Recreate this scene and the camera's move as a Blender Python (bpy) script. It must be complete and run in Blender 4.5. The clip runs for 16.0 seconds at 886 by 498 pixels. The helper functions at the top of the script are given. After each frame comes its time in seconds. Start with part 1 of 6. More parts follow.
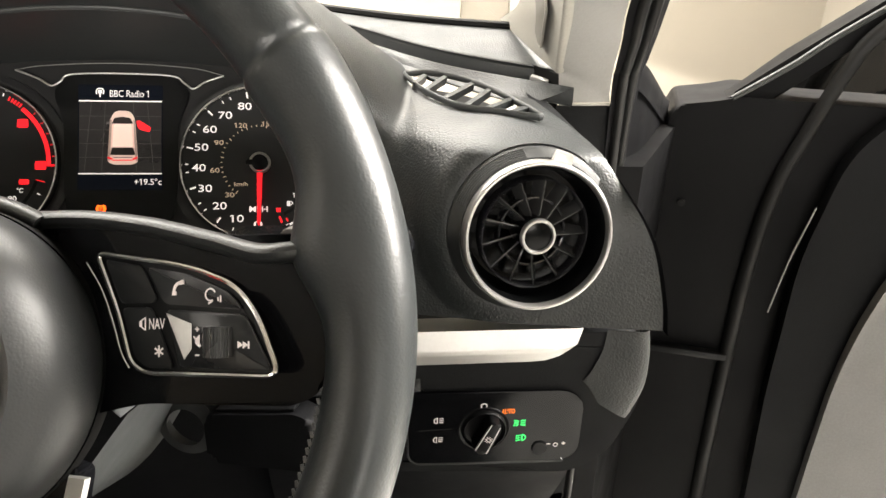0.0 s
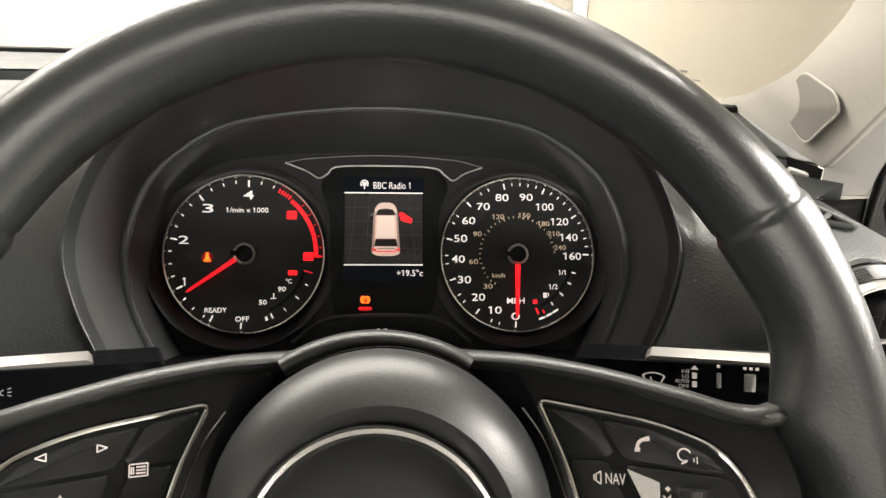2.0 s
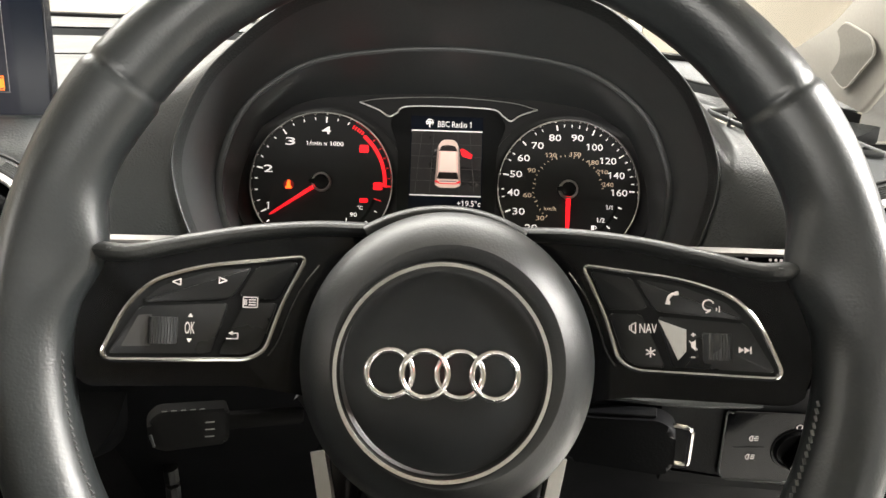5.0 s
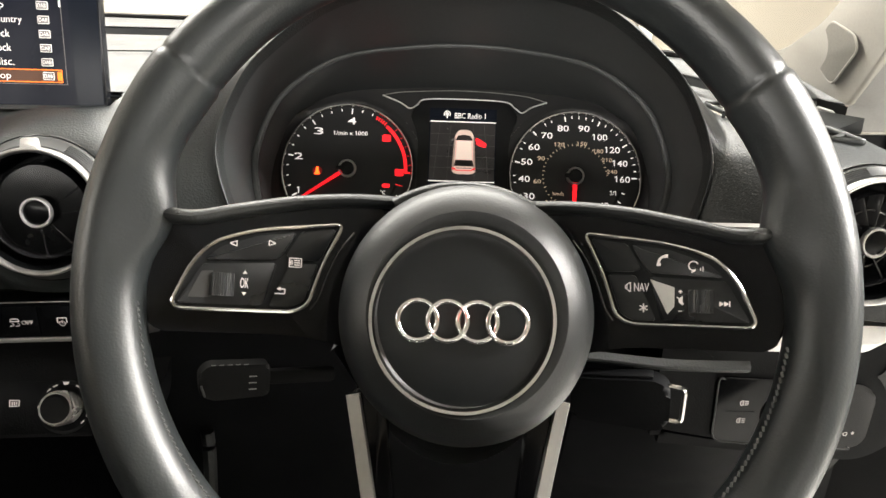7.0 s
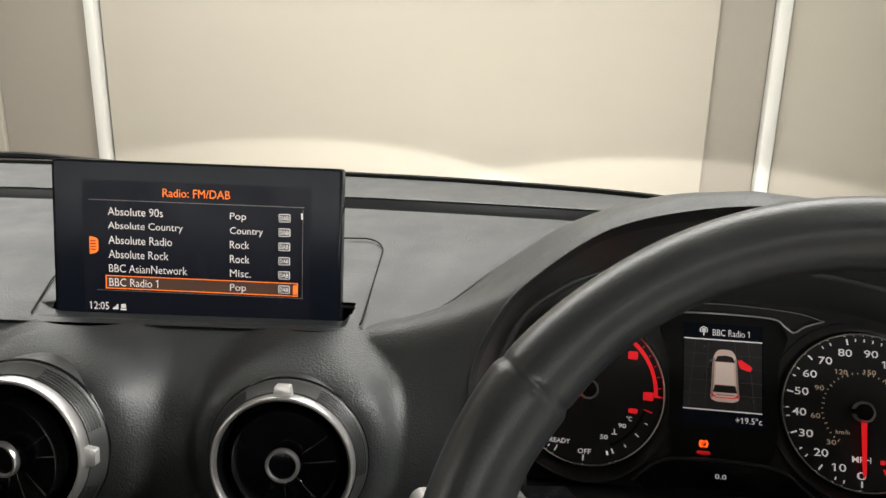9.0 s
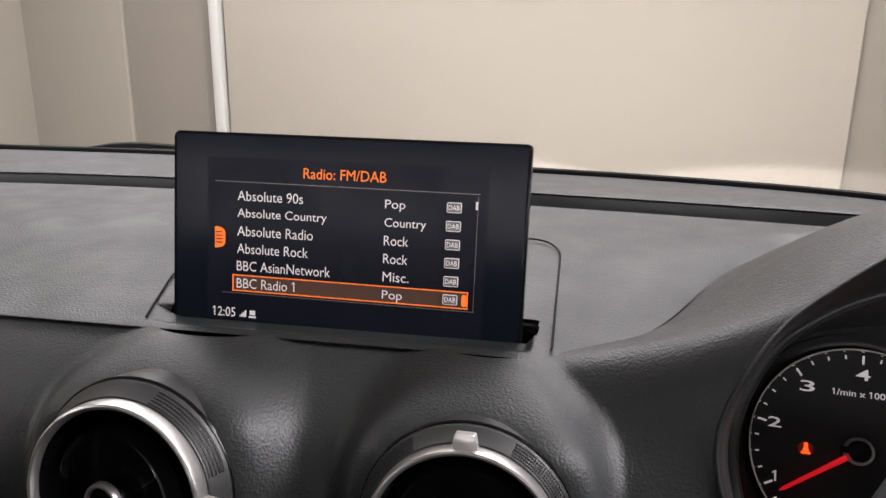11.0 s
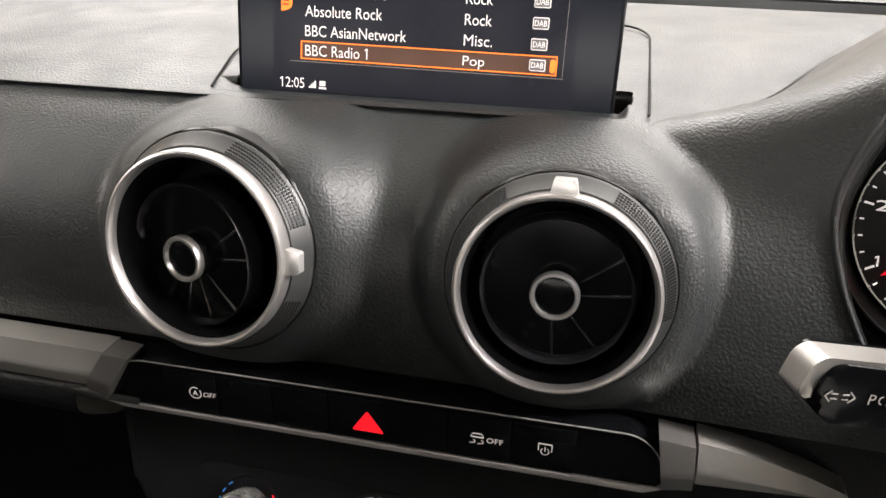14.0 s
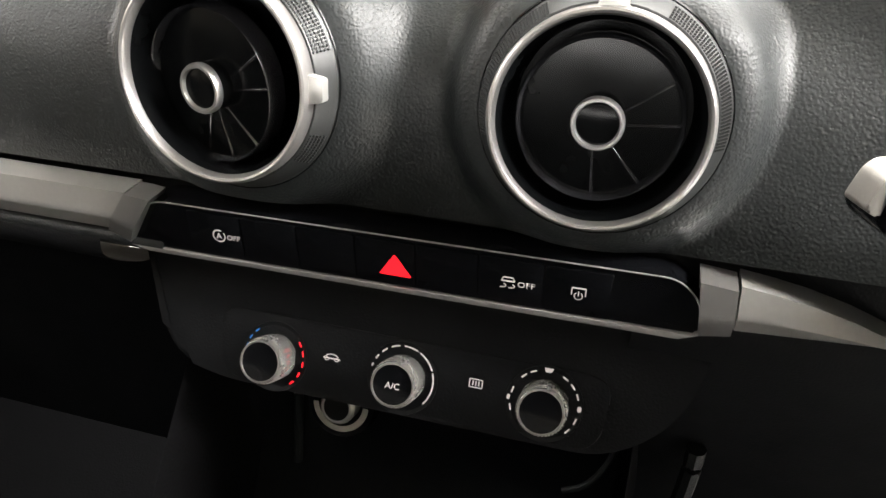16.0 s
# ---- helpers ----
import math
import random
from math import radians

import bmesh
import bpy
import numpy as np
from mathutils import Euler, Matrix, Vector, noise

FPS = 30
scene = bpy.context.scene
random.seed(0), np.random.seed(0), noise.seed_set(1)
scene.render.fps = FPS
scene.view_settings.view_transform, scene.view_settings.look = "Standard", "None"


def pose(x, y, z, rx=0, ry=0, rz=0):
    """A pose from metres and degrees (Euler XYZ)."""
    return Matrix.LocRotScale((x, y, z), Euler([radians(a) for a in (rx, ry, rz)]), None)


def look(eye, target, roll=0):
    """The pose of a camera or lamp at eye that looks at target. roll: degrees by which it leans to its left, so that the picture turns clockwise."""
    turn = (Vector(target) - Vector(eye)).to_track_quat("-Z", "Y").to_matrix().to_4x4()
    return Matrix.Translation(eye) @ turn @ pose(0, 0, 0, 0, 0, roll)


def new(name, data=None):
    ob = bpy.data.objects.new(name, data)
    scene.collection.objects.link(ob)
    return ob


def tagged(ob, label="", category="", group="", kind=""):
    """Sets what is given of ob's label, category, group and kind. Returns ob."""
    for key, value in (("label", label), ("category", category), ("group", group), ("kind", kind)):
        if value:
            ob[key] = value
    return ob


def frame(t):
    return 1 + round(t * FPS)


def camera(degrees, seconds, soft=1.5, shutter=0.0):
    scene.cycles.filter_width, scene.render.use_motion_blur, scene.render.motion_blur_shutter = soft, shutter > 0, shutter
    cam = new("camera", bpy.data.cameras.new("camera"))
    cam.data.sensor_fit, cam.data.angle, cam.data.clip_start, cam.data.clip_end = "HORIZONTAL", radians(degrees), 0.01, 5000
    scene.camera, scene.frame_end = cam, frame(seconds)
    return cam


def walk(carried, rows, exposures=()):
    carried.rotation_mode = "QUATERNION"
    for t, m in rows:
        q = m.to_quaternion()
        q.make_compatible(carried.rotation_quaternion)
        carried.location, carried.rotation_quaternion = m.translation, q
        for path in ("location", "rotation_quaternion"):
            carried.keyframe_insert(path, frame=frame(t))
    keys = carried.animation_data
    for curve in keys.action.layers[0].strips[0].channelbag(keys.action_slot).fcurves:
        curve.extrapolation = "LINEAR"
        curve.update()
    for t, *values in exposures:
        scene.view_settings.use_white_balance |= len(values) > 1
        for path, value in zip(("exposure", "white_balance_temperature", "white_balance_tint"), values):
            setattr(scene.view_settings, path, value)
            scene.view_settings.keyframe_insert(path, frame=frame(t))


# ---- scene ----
cam = camera(63.7, 16.0)
PATH = [
    (0, (0.168, -0.212, 0.143), (0.411, 1.603, -0.66), 2.3),
    (0.5, (0.123, -0.227, 0.167), (0.356, 1.61, -0.589), 2.2),
    (1, (0.07, -0.222, 0.182), (0.289, 1.623, -0.558), 2.1),
    (1.5, (0.028, -0.201, 0.187), (0.228, 1.646, -0.553), 2.1),
    (2, (0.005, -0.176, 0.183), (0.155, 1.674, -0.561), 1.9),
    (2.5, (-0.003, -0.146, 0.175), (0.078, 1.709, -0.566), 1.7),
    (3, (-0.004, -0.129, 0.171), (0.044, 1.728, -0.573), 1.7),
    (3.5, (-0.007, -0.132, 0.171), (0.024, 1.726, -0.568), 1.8),
    (4, (-0.007, -0.158, 0.169), (0.016, 1.7, -0.57), 1.8),
    (4.5, (-0.006, -0.199, 0.161), (0.01, 1.659, -0.581), 1.8),
    (5, (-0.003, -0.244, 0.15), (0.009, 1.614, -0.591), 1.9),
    (5.2, (-0.003, -0.258, 0.146), (0.009, 1.6, -0.593), 2.0),
    (7.3, (-0.01, -0.295, 0.155), (-0.034, 1.563, -0.582), 1.8),
    (7.5, (-0.019, -0.291, 0.167), (-0.047, 1.57, -0.565), 1.8),
    (8, (-0.056, -0.272, 0.197), (-0.105, 1.604, -0.493), 1.8),
    (8.5, (-0.097, -0.248, 0.225), (-0.242, 1.653, -0.381), 1.6),
    (9, (-0.139, -0.208, 0.232), (-0.417, 1.701, -0.296), 1.2),
    (9.2, (-0.152, -0.187, 0.232), (-0.469, 1.717, -0.288), 0.8),
    (11.3, (-0.225, -0.102, 0.19), (-0.797, 1.745, -0.319), 0.7),
    (11.5, (-0.228, -0.101, 0.189), (-0.81, 1.735, -0.352), 0.6),
    (12, (-0.235, -0.1, 0.178), (-0.841, 1.706, -0.431), 0.5),
    (12.5, (-0.24, -0.101, 0.164), (-0.842, 1.687, -0.501), 0.6),
    (13, (-0.242, -0.101, 0.151), (-0.842, 1.667, -0.566), 0.6),
    (13.5, (-0.239, -0.102, 0.139), (-0.842, 1.638, -0.64), 0.6),
    (14, (-0.245, -0.107, 0.132), (-0.849, 1.603, -0.711), 0.7),
    (14.5, (-0.246, -0.105, 0.121), (-0.864, 1.563, -0.793), 0.6),
    (15, (-0.246, -0.106, 0.114), (-0.856, 1.523, -0.874), 0.7),
    (15.5, (-0.246, -0.106, 0.106), (-0.862, 1.488, -0.932), 0.6),
    (16, (-0.248, -0.106, 0.098), (-0.867, 1.453, -0.991), 0.5),
]

walk(cam, [(t, look(eye, target, roll)) for t, eye, target, roll in PATH],
     exposures=[(0.0, 0.48, 7000, 15), (1.5, 0.36, 7000, 15), (3.5, 0.58, 7000, 15), (5.0, 0.48, 6800, 14), (7.5, 0.4, 6850, 14), (8.0, 0.18, 6950, 15), (8.5, -0.4, 6750, 14), (9.0, -0.85, 6650, 14),
                (11.5, -1.05, 6450, 25), (12.0, -0.75, 6450, 25), (12.5, -0.35, 6500, 23), (13.5, 0.06, 6700, 20), (14.5, 0.14, 6750, 18), (16.0, 0.72, 6650, 15)])

# ---- studio light ----
world = bpy.data.worlds.new("studio_air")
scene.world = world
world.use_nodes = True
world.node_tree.nodes["Background"].inputs["Color"].default_value = (1.0, 0.94, 0.84, 1)
world.node_tree.nodes["Background"].inputs["Strength"].default_value = 0.06


def area(name, m, sx, sy, watts, colour=(0.98, 1.0, 0.96), spread=180):
    d = bpy.data.lights.new(name, "AREA")
    d.shape, d.size, d.size_y, d.energy, d.color, d.spread = "RECTANGLE", sx, sy, watts, colour, radians(spread)
    ob = new(name, d)
    ob.matrix_world = m
    return ob


def spot(name, m, watts, degrees, blend):
    d = bpy.data.lights.new(name, "SPOT")
    d.energy, d.spot_size, d.spot_blend, d.shadow_soft_size, d.color = watts, radians(degrees), blend, 0.03, (0.98, 1.0, 0.95)
    ob = new(name, d)
    ob.matrix_world = m
    return ob


# Softboxes and wall washer are unseen lamps, added and placed to suit the brightness.
area("ceiling_softbox_ahead", look((-1.3, 2.9, 2.45), (-1.3, 2.7, -1)), 6.0, 2.4, 600)
# Added lamp below ceiling height, placed so the hood shades the centre vents.
area("added_softbox_driver_side", look((2.7, 0.40, 1.75), (0.1, 0.2, 0.0)), 1.3, 2.4, 470, spread=150)
area("ceiling_softbox_passenger_side", look((-3.2, -0.8, 2.45), (-2.0, -0.4, 0)), 1.8, 5.5, 230)
# Unseen lamp, added low at the back to brighten the upper wheel rim.
area("added_rear_fill", look((-0.4, -4.2, 0.50), (-0.4, 0.0, 0.20)), 4.5, 0.55, 130)
spot("ceiling_wall_washer", look((-2.6, 3.5, 2.45), (-2.7, 4.85, 0.9)), 120, 120, 0.9)
spot("headlamp_beam", look((-1.0, 2.2, -0.33), (-1.2, 2.8, -1.6)), 700, 126, 0.04)
spot("headlamp_beam", look((0.25, 2.2, -0.33), (0.35, 2.8, -1.6)), 700, 126, 0.04)

# ---- materials ----
def material(name, colour, rough=0.5, metal=0.0, grain=0.0, grain_size=0.0015, mottle=0.12, coat=0.0, wear=0.08,
             emit=0.0, spec=0.5):
    """A principled surface: mottled colour and roughness at two scales, with a fine grain relief."""
    m = bpy.data.materials.new(name)
    m.use_nodes = True
    nt = m.node_tree
    b = nt.nodes["Principled BSDF"]
    b.inputs["Roughness"].default_value, b.inputs["Metallic"].default_value = rough, metal
    b.inputs["Coat Weight"].default_value = coat
    b.inputs["Specular IOR Level"].default_value = spec
    co = nt.nodes.new("ShaderNodeTexCoord")
    big = nt.nodes.new("ShaderNodeTexNoise")
    big.inputs["Scale"].default_value, big.inputs["Detail"].default_value = 22, 4
    nt.links.new(co.outputs["Object"], big.inputs["Vector"])
    fine = nt.nodes.new("ShaderNodeTexNoise")
    fine.inputs["Scale"].default_value, fine.inputs["Detail"].default_value = 420, 2
    nt.links.new(co.outputs["Object"], fine.inputs["Vector"])
    add = nt.nodes.new("ShaderNodeMath")
    add.operation = "ADD"
    nt.links.new(big.outputs["Fac"], add.inputs[0])
    nt.links.new(fine.outputs["Fac"], add.inputs[1])
    mix = nt.nodes.new("ShaderNodeMapRange")
    mix.inputs["From Min"].default_value, mix.inputs["From Max"].default_value = 0.6, 1.4
    mix.inputs["To Min"].default_value, mix.inputs["To Max"].default_value = 1 - mottle, 1 + mottle
    nt.links.new(add.outputs[0], mix.inputs["Value"])
    col = nt.nodes.new("ShaderNodeVectorMath")
    col.operation = "SCALE"
    col.inputs[0].default_value = colour
    nt.links.new(mix.outputs[0], col.inputs["Scale"])
    nt.links.new(col.outputs[0], b.inputs["Base Color"])
    rg = nt.nodes.new("ShaderNodeMapRange")
    rg.inputs["From Min"].default_value, rg.inputs["From Max"].default_value = 0.3, 0.7
    rg.inputs["To Min"].default_value, rg.inputs["To Max"].default_value = max(0.02, rough - wear), min(1, rough + wear)
    nt.links.new(big.outputs["Fac"], rg.inputs["Value"])
    nt.links.new(rg.outputs[0], b.inputs["Roughness"])
    if grain:
        vo = nt.nodes.new("ShaderNodeTexVoronoi")
        vo.feature = "SMOOTH_F1"
        vo.inputs["Scale"].default_value = 1 / grain_size
        warp = nt.nodes.new("ShaderNodeVectorMath")
        warp.operation = "MULTIPLY_ADD"
        warp.inputs[1].default_value = (grain_size * 0.9,) * 3
        nt.links.new(fine.outputs["Color"], warp.inputs[0])
        nt.links.new(co.outputs["Object"], warp.inputs[2])
        nt.links.new(warp.outputs[0], vo.inputs["Vector"])
        bu = nt.nodes.new("ShaderNodeBump")
        bu.inputs["Strength"].default_value, bu.inputs["Distance"].default_value = grain, grain_size * 0.3
        nt.links.new(vo.outputs["Distance"], bu.inputs["Height"])
        nt.links.new(bu.outputs[0], b.inputs["Normal"])
    if emit:
        b.inputs["Emission Color"].default_value = (*colour, 1)
        b.inputs["Emission Strength"].default_value = emit
    return m


def pane_material(name, gloss):
    """Thin clear glass: it lets light through and mirrors a little of it."""
    m = bpy.data.materials.new(name)
    m.use_nodes = True
    nt = m.node_tree
    nt.nodes.remove(nt.nodes["Principled BSDF"])
    t, g, mx = (nt.nodes.new(k) for k in ("ShaderNodeBsdfTransparent", "ShaderNodeBsdfGlossy", "ShaderNodeMixShader"))
    g.inputs["Roughness"].default_value = 0.02
    t.inputs["Color"].default_value = (0.96, 0.97, 0.96, 1)
    mx.inputs[0].default_value = gloss
    nt.links.new(t.outputs[0], mx.inputs[1])
    nt.links.new(g.outputs[0], mx.inputs[2])
    nt.links.new(mx.outputs[0], nt.nodes["Material Output"].inputs["Surface"])
    return m


SOFT = material("soft_grained_plastic", (0.0155, 0.0180, 0.0184), 0.48, grain=0.75, grain_size=0.0013)
# Shade of the unlit lower dash is put into this colour, with its blue cast.
SOFT_LOW = material("darkened_plastic", (0.006, 0.0063, 0.0072), 0.6, grain=0.35, grain_size=0.0012, spec=0.1)
HOODIN = material("matt_black_plastic", (0.044, 0.047, 0.048), 0.42, grain=0.2, grain_size=0.0008)
LEATHER = material("black_leather", (0.0185, 0.0210, 0.0218), 0.36, grain=0.22, grain_size=0.0012, wear=0.05, spec=0.5)
TRIMLEATHER = material("dull_black_leather", (0.012, 0.0130, 0.0128), 0.42, grain=0.4, grain_size=0.0011, wear=0.05)
AIRBAG = material("airbag_skin", (0.0150, 0.0162, 0.0167), 0.43, grain=0.20, grain_size=0.0010, wear=0.04)
BADGEDISC = material("smooth_black_disc", (0.007, 0.008, 0.009), 0.38, spec=0.35)
VENTBLACK = material("deep_black_vent_plastic", (0.003, 0.0033, 0.0036), 0.22, mottle=0.05, spec=0.14)
VENTGLINT = material("polished_black_vent_edge", (0.016, 0.016, 0.018), 0.18, mottle=0.05, wear=0.03, spec=1.0)
COLLAR = material("fine_grained_collar_plastic", (0.016, 0.0172, 0.0172), 0.45, grain=0.15, grain_size=0.0006)
FACET = material("dim_facet_reflection", (0.07, 0.07, 0.07), 0.35, 0.7, mottle=0.03)
GLOSS = material("piano_black", (0.004, 0.0042, 0.005), 0.14, mottle=0.02, wear=0.04, spec=0.18)
SATINBLACK = material("satin_black_switch", (0.0065, 0.0068, 0.0075), 0.42, mottle=0.05, spec=0.16)
ALU = material("brushed_aluminium", (0.60, 0.59, 0.57), 0.38, 0.75, mottle=0.04, wear=0.06)
CHROME = material("satin_chrome", (0.50, 0.49, 0.48), 0.34, 0.9, mottle=0.02, wear=0.02)
BRIGHT = material("bright_chrome", (0.62, 0.61, 0.60), 0.15, 1.0, mottle=0.02, wear=0.04)
# Darker than the hood plastic: the shade low in the hood is in this colour.
CUP = material("shaded_satin_collar", (0.012, 0.012, 0.013), 0.38, mottle=0.08, spec=0.35)
DIAL = material("dial_face", (0.008, 0.008, 0.009), 0.6, mottle=0.05)
WHITE = material("lit_white_print", (0.90, 0.86, 0.84), 0.5, emit=0.62, mottle=0.02)
PRINT = material("dim_lit_print", (0.66, 0.60, 0.58), 0.5, emit=0.26, mottle=0.02)
KEYBLACK = material("satin_black_key", (0.0075, 0.0082, 0.0090), 0.30, mottle=0.05, spec=0.42)
ROLLERBLACK = material("ribbed_roller_plastic", (0.030, 0.031, 0.032), 0.30, mottle=0.05)
SCREENTEXT = material("lit_screen_text", (0.77, 0.73, 0.71), 0.5, emit=0.40, mottle=0.02)
AMBERPRINT = material("lit_dim_amber_print", (0.75, 0.58, 0.42), 0.5, emit=0.32, mottle=0.02)
RED = material("lit_red", (1.0, 0.012, 0.02), 0.5, emit=0.9, mottle=0.02)
REDDIM = material("lit_dim_red", (0.85, 0.012, 0.02), 0.5, emit=0.7, mottle=0.02)
ORANGE = material("lit_orange", (1.0, 0.19, 0.012), 0.5, emit=1.0, mottle=0.02)
ORANGEDIM = material("lit_brown_row", (0.08, 0.028, 0.010), 0.5, emit=0.1, mottle=0.02)
WARN = material("lit_warning_amber", (1.0, 0.10, 0.01), 0.5, emit=3.0, mottle=0.02)
GREEN = material("lit_green", (0.02, 0.75, 0.17), 0.5, emit=0.9, mottle=0.02)
BLUE = material("blue_print", (0.03, 0.2, 0.6), 0.5, emit=0.25, mottle=0.02)
SCREEN = material("screen_black", (0.006, 0.008, 0.013), 0.16, emit=0.25, mottle=0.02, wear=0.03, spec=0.06)
SCREENBLUE = material("screen_dark_blue", (0.007, 0.008, 0.013), 0.22, emit=0.5, mottle=0.02, spec=0.05)
SCREENGREY = material("screen_grey", (0.10, 0.09, 0.088), 0.3, emit=0.5, mottle=0.02)
CARWHITE = material("screen_car_white", (0.62, 0.47, 0.40), 0.4, emit=0.62, mottle=0.03)
CARGLASS = material("screen_car_window", (0.03, 0.02, 0.02), 0.4, mottle=0.03)
PILLAR = material("pale_grey_trim", (0.36, 0.345, 0.31), 0.75, grain=0.25, grain_size=0.0012, mottle=0.06)
PILLARDARK = material("mid_grey_trim", (0.28, 0.275, 0.265), 0.7, grain=0.25, grain_size=0.0012, mottle=0.06)
GRILLE = material("woven_grille_cloth", (0.21, 0.20, 0.178), 0.85, grain=0.35, grain_size=0.0010)
RUBBER = material("black_rubber", (0.006, 0.006, 0.006), 0.6, spec=0.1)
DOORBLACK = material("black_door_metal", (0.005, 0.005, 0.0056), 0.55, mottle=0.05, spec=0.08)
DOORGREY = material("grey_door_card", (0.180, 0.178, 0.176), 0.75, grain=0.3, grain_size=0.0014)
# Unseen overhead; its paleness is raised to bounce light onto the wheel rim.
HEADLINER = material("pale_headliner_cloth", (0.55, 0.54, 0.51), 0.9, grain=0.4, grain_size=0.001)
CARPET = material("black_carpet", (0.005, 0.005, 0.0055), 0.95, grain=0.6, grain_size=0.002, spec=0.05)
STUDIO = material("studio_wall_white", (0.262, 0.238, 0.200), 0.75, mottle=0.03)
STUDIODARK = material("studio_wall_darker", (0.185, 0.165, 0.138), 0.75, mottle=0.03)
STUDIOTRIM = material("white_gloss_trim", (0.432, 0.426, 0.402), 0.35, mottle=0.02)
# Floor out of view, made this pale to bounce light up into the cabin.
FLOOR = material("pale_bounce_floor", (0.66, 0.65, 0.62), 0.4, mottle=0.1)
STITCH = material("grey_thread", (0.10, 0.10, 0.10), 0.8)
SEALRUBBER = material("ribbed_seal_rubber", (0.010, 0.010, 0.010), 0.4, spec=0.35)
PANE = pane_material("clear_glass", 0.035)


# ---- mesh helpers ----
def part(name, geo, mat, parent=None, label="", smooth=40):
    """Links a bmesh or a mesh as one object under a thing or under a part."""
    if isinstance(geo, bmesh.types.BMesh):
        me = bpy.data.meshes.new(name)
        bmesh.ops.recalc_face_normals(geo, faces=geo.faces)
        geo.to_mesh(me)
        geo.free()
    else:
        me = geo
    if mat is not None and not me.materials:
        me.materials.append(mat)
    if smooth:
        me.shade_smooth()
        me.set_sharp_from_angle(angle=radians(smooth))
    ob = new(name, me)
    if parent is not None:
        ob.parent = parent
    return tagged(ob, label)


def thing(name, m=None, label="", category="", group="", kind=""):
    ob = new(name)
    ob.empty_display_size = 0.01
    if m is not None:
        ob.matrix_world = m
    return tagged(ob, label, category, group, kind)


def box(sx, sy, sz, at=(0, 0, 0), bevel=0.0, turn=None, seg=2):
    bm = bmesh.new()
    bmesh.ops.create_cube(bm, size=1)
    bmesh.ops.scale(bm, vec=(sx, sy, sz), verts=bm.verts)
    if bevel:
        bmesh.ops.bevel(bm, geom=bm.edges[:], offset=bevel, segments=seg, affect="EDGES", profile=0.5)
    if turn is not None:
        bmesh.ops.transform(bm, matrix=turn, verts=bm.verts)
    bmesh.ops.translate(bm, vec=at, verts=bm.verts)
    return bm


def merge(*bms):
    out = bmesh.new()
    for b in bms:
        me = bpy.data.meshes.new("tmp")
        b.to_mesh(me)
        b.free()
        out.from_mesh(me)
        bpy.data.meshes.remove(me)
    return out


def rounded(pts, r, n=5):
    """The outline with its corners rounded; r is one radius or one for each corner."""
    out, k = [], len(pts)
    rs = r if isinstance(r, (list, tuple)) else [r] * k
    for i in range(k):
        a, p, b = Vector(pts[i - 1]), Vector(pts[i]), Vector(pts[(i + 1) % k])
        da, db = (a - p), (b - p)
        cut = min(rs[i], da.length * 0.48, db.length * 0.48)
        if cut <= 1e-6:
            out.append(tuple(p))
            continue
        s, e = p + da.normalized() * cut, p + db.normalized() * cut
        for j in range(n + 1):
            t = j / n
            q = s * (1 - t) ** 2 + p * 2 * t * (1 - t) + e * t * t
            out.append(tuple(q))
    return out


def prism(pts, z0, z1, bevel=0.0, seg=2, lift=None):
    """An outline in x, y drawn out from z0 to z1, its top edge bevelled; lift(x, y) adds to z."""
    bm = bmesh.new()
    lo = [bm.verts.new((x, y, z0)) for x, y in pts]
    hi = [bm.verts.new((x, y, z1)) for x, y in pts]
    n = len(pts)
    top = bm.faces.new(hi)
    bm.faces.new(lo[::-1])
    for i in range(n):
        bm.faces.new((lo[i], lo[(i + 1) % n], hi[(i + 1) % n], hi[i]))
    if bevel:
        bmesh.ops.bevel(bm, geom=top.edges[:], offset=bevel, segments=seg, affect="EDGES", profile=0.5)
    if lift:
        for v in bm.verts:
            v.co.z += lift(v.co.x, v.co.y)
    return bm


def flat(pts, z=0.0, lift=None):
    bm = bmesh.new()
    bm.faces.new([bm.verts.new((x, y, z + (lift(x, y) if lift else 0))) for x, y in pts])
    return bm


def lathe(prof, seg=72, at=(0, 0, 0)):
    bm = bmesh.new()
    rings = []
    for r, z in prof:
        if r < 1e-6:
            rings.append([bm.verts.new((0, 0, z))])
        else:
            rings.append([bm.verts.new((r * math.cos(2 * math.pi * i / seg), r * math.sin(2 * math.pi * i / seg), z)) for i in range(seg)])
    for a, b in zip(rings, rings[1:]):
        for i in range(seg):
            j = (i + 1) % seg
            if len(a) == 1 and len(b) > 1:
                bm.faces.new((a[0], b[i], b[j]))
            elif len(b) == 1 and len(a) > 1:
                bm.faces.new((a[i], a[j], b[0]))
            elif len(a) > 1:
                bm.faces.new((a[i], a[j], b[j], b[i]))
    bmesh.ops.translate(bm, vec=at, verts=bm.verts)
    return bm


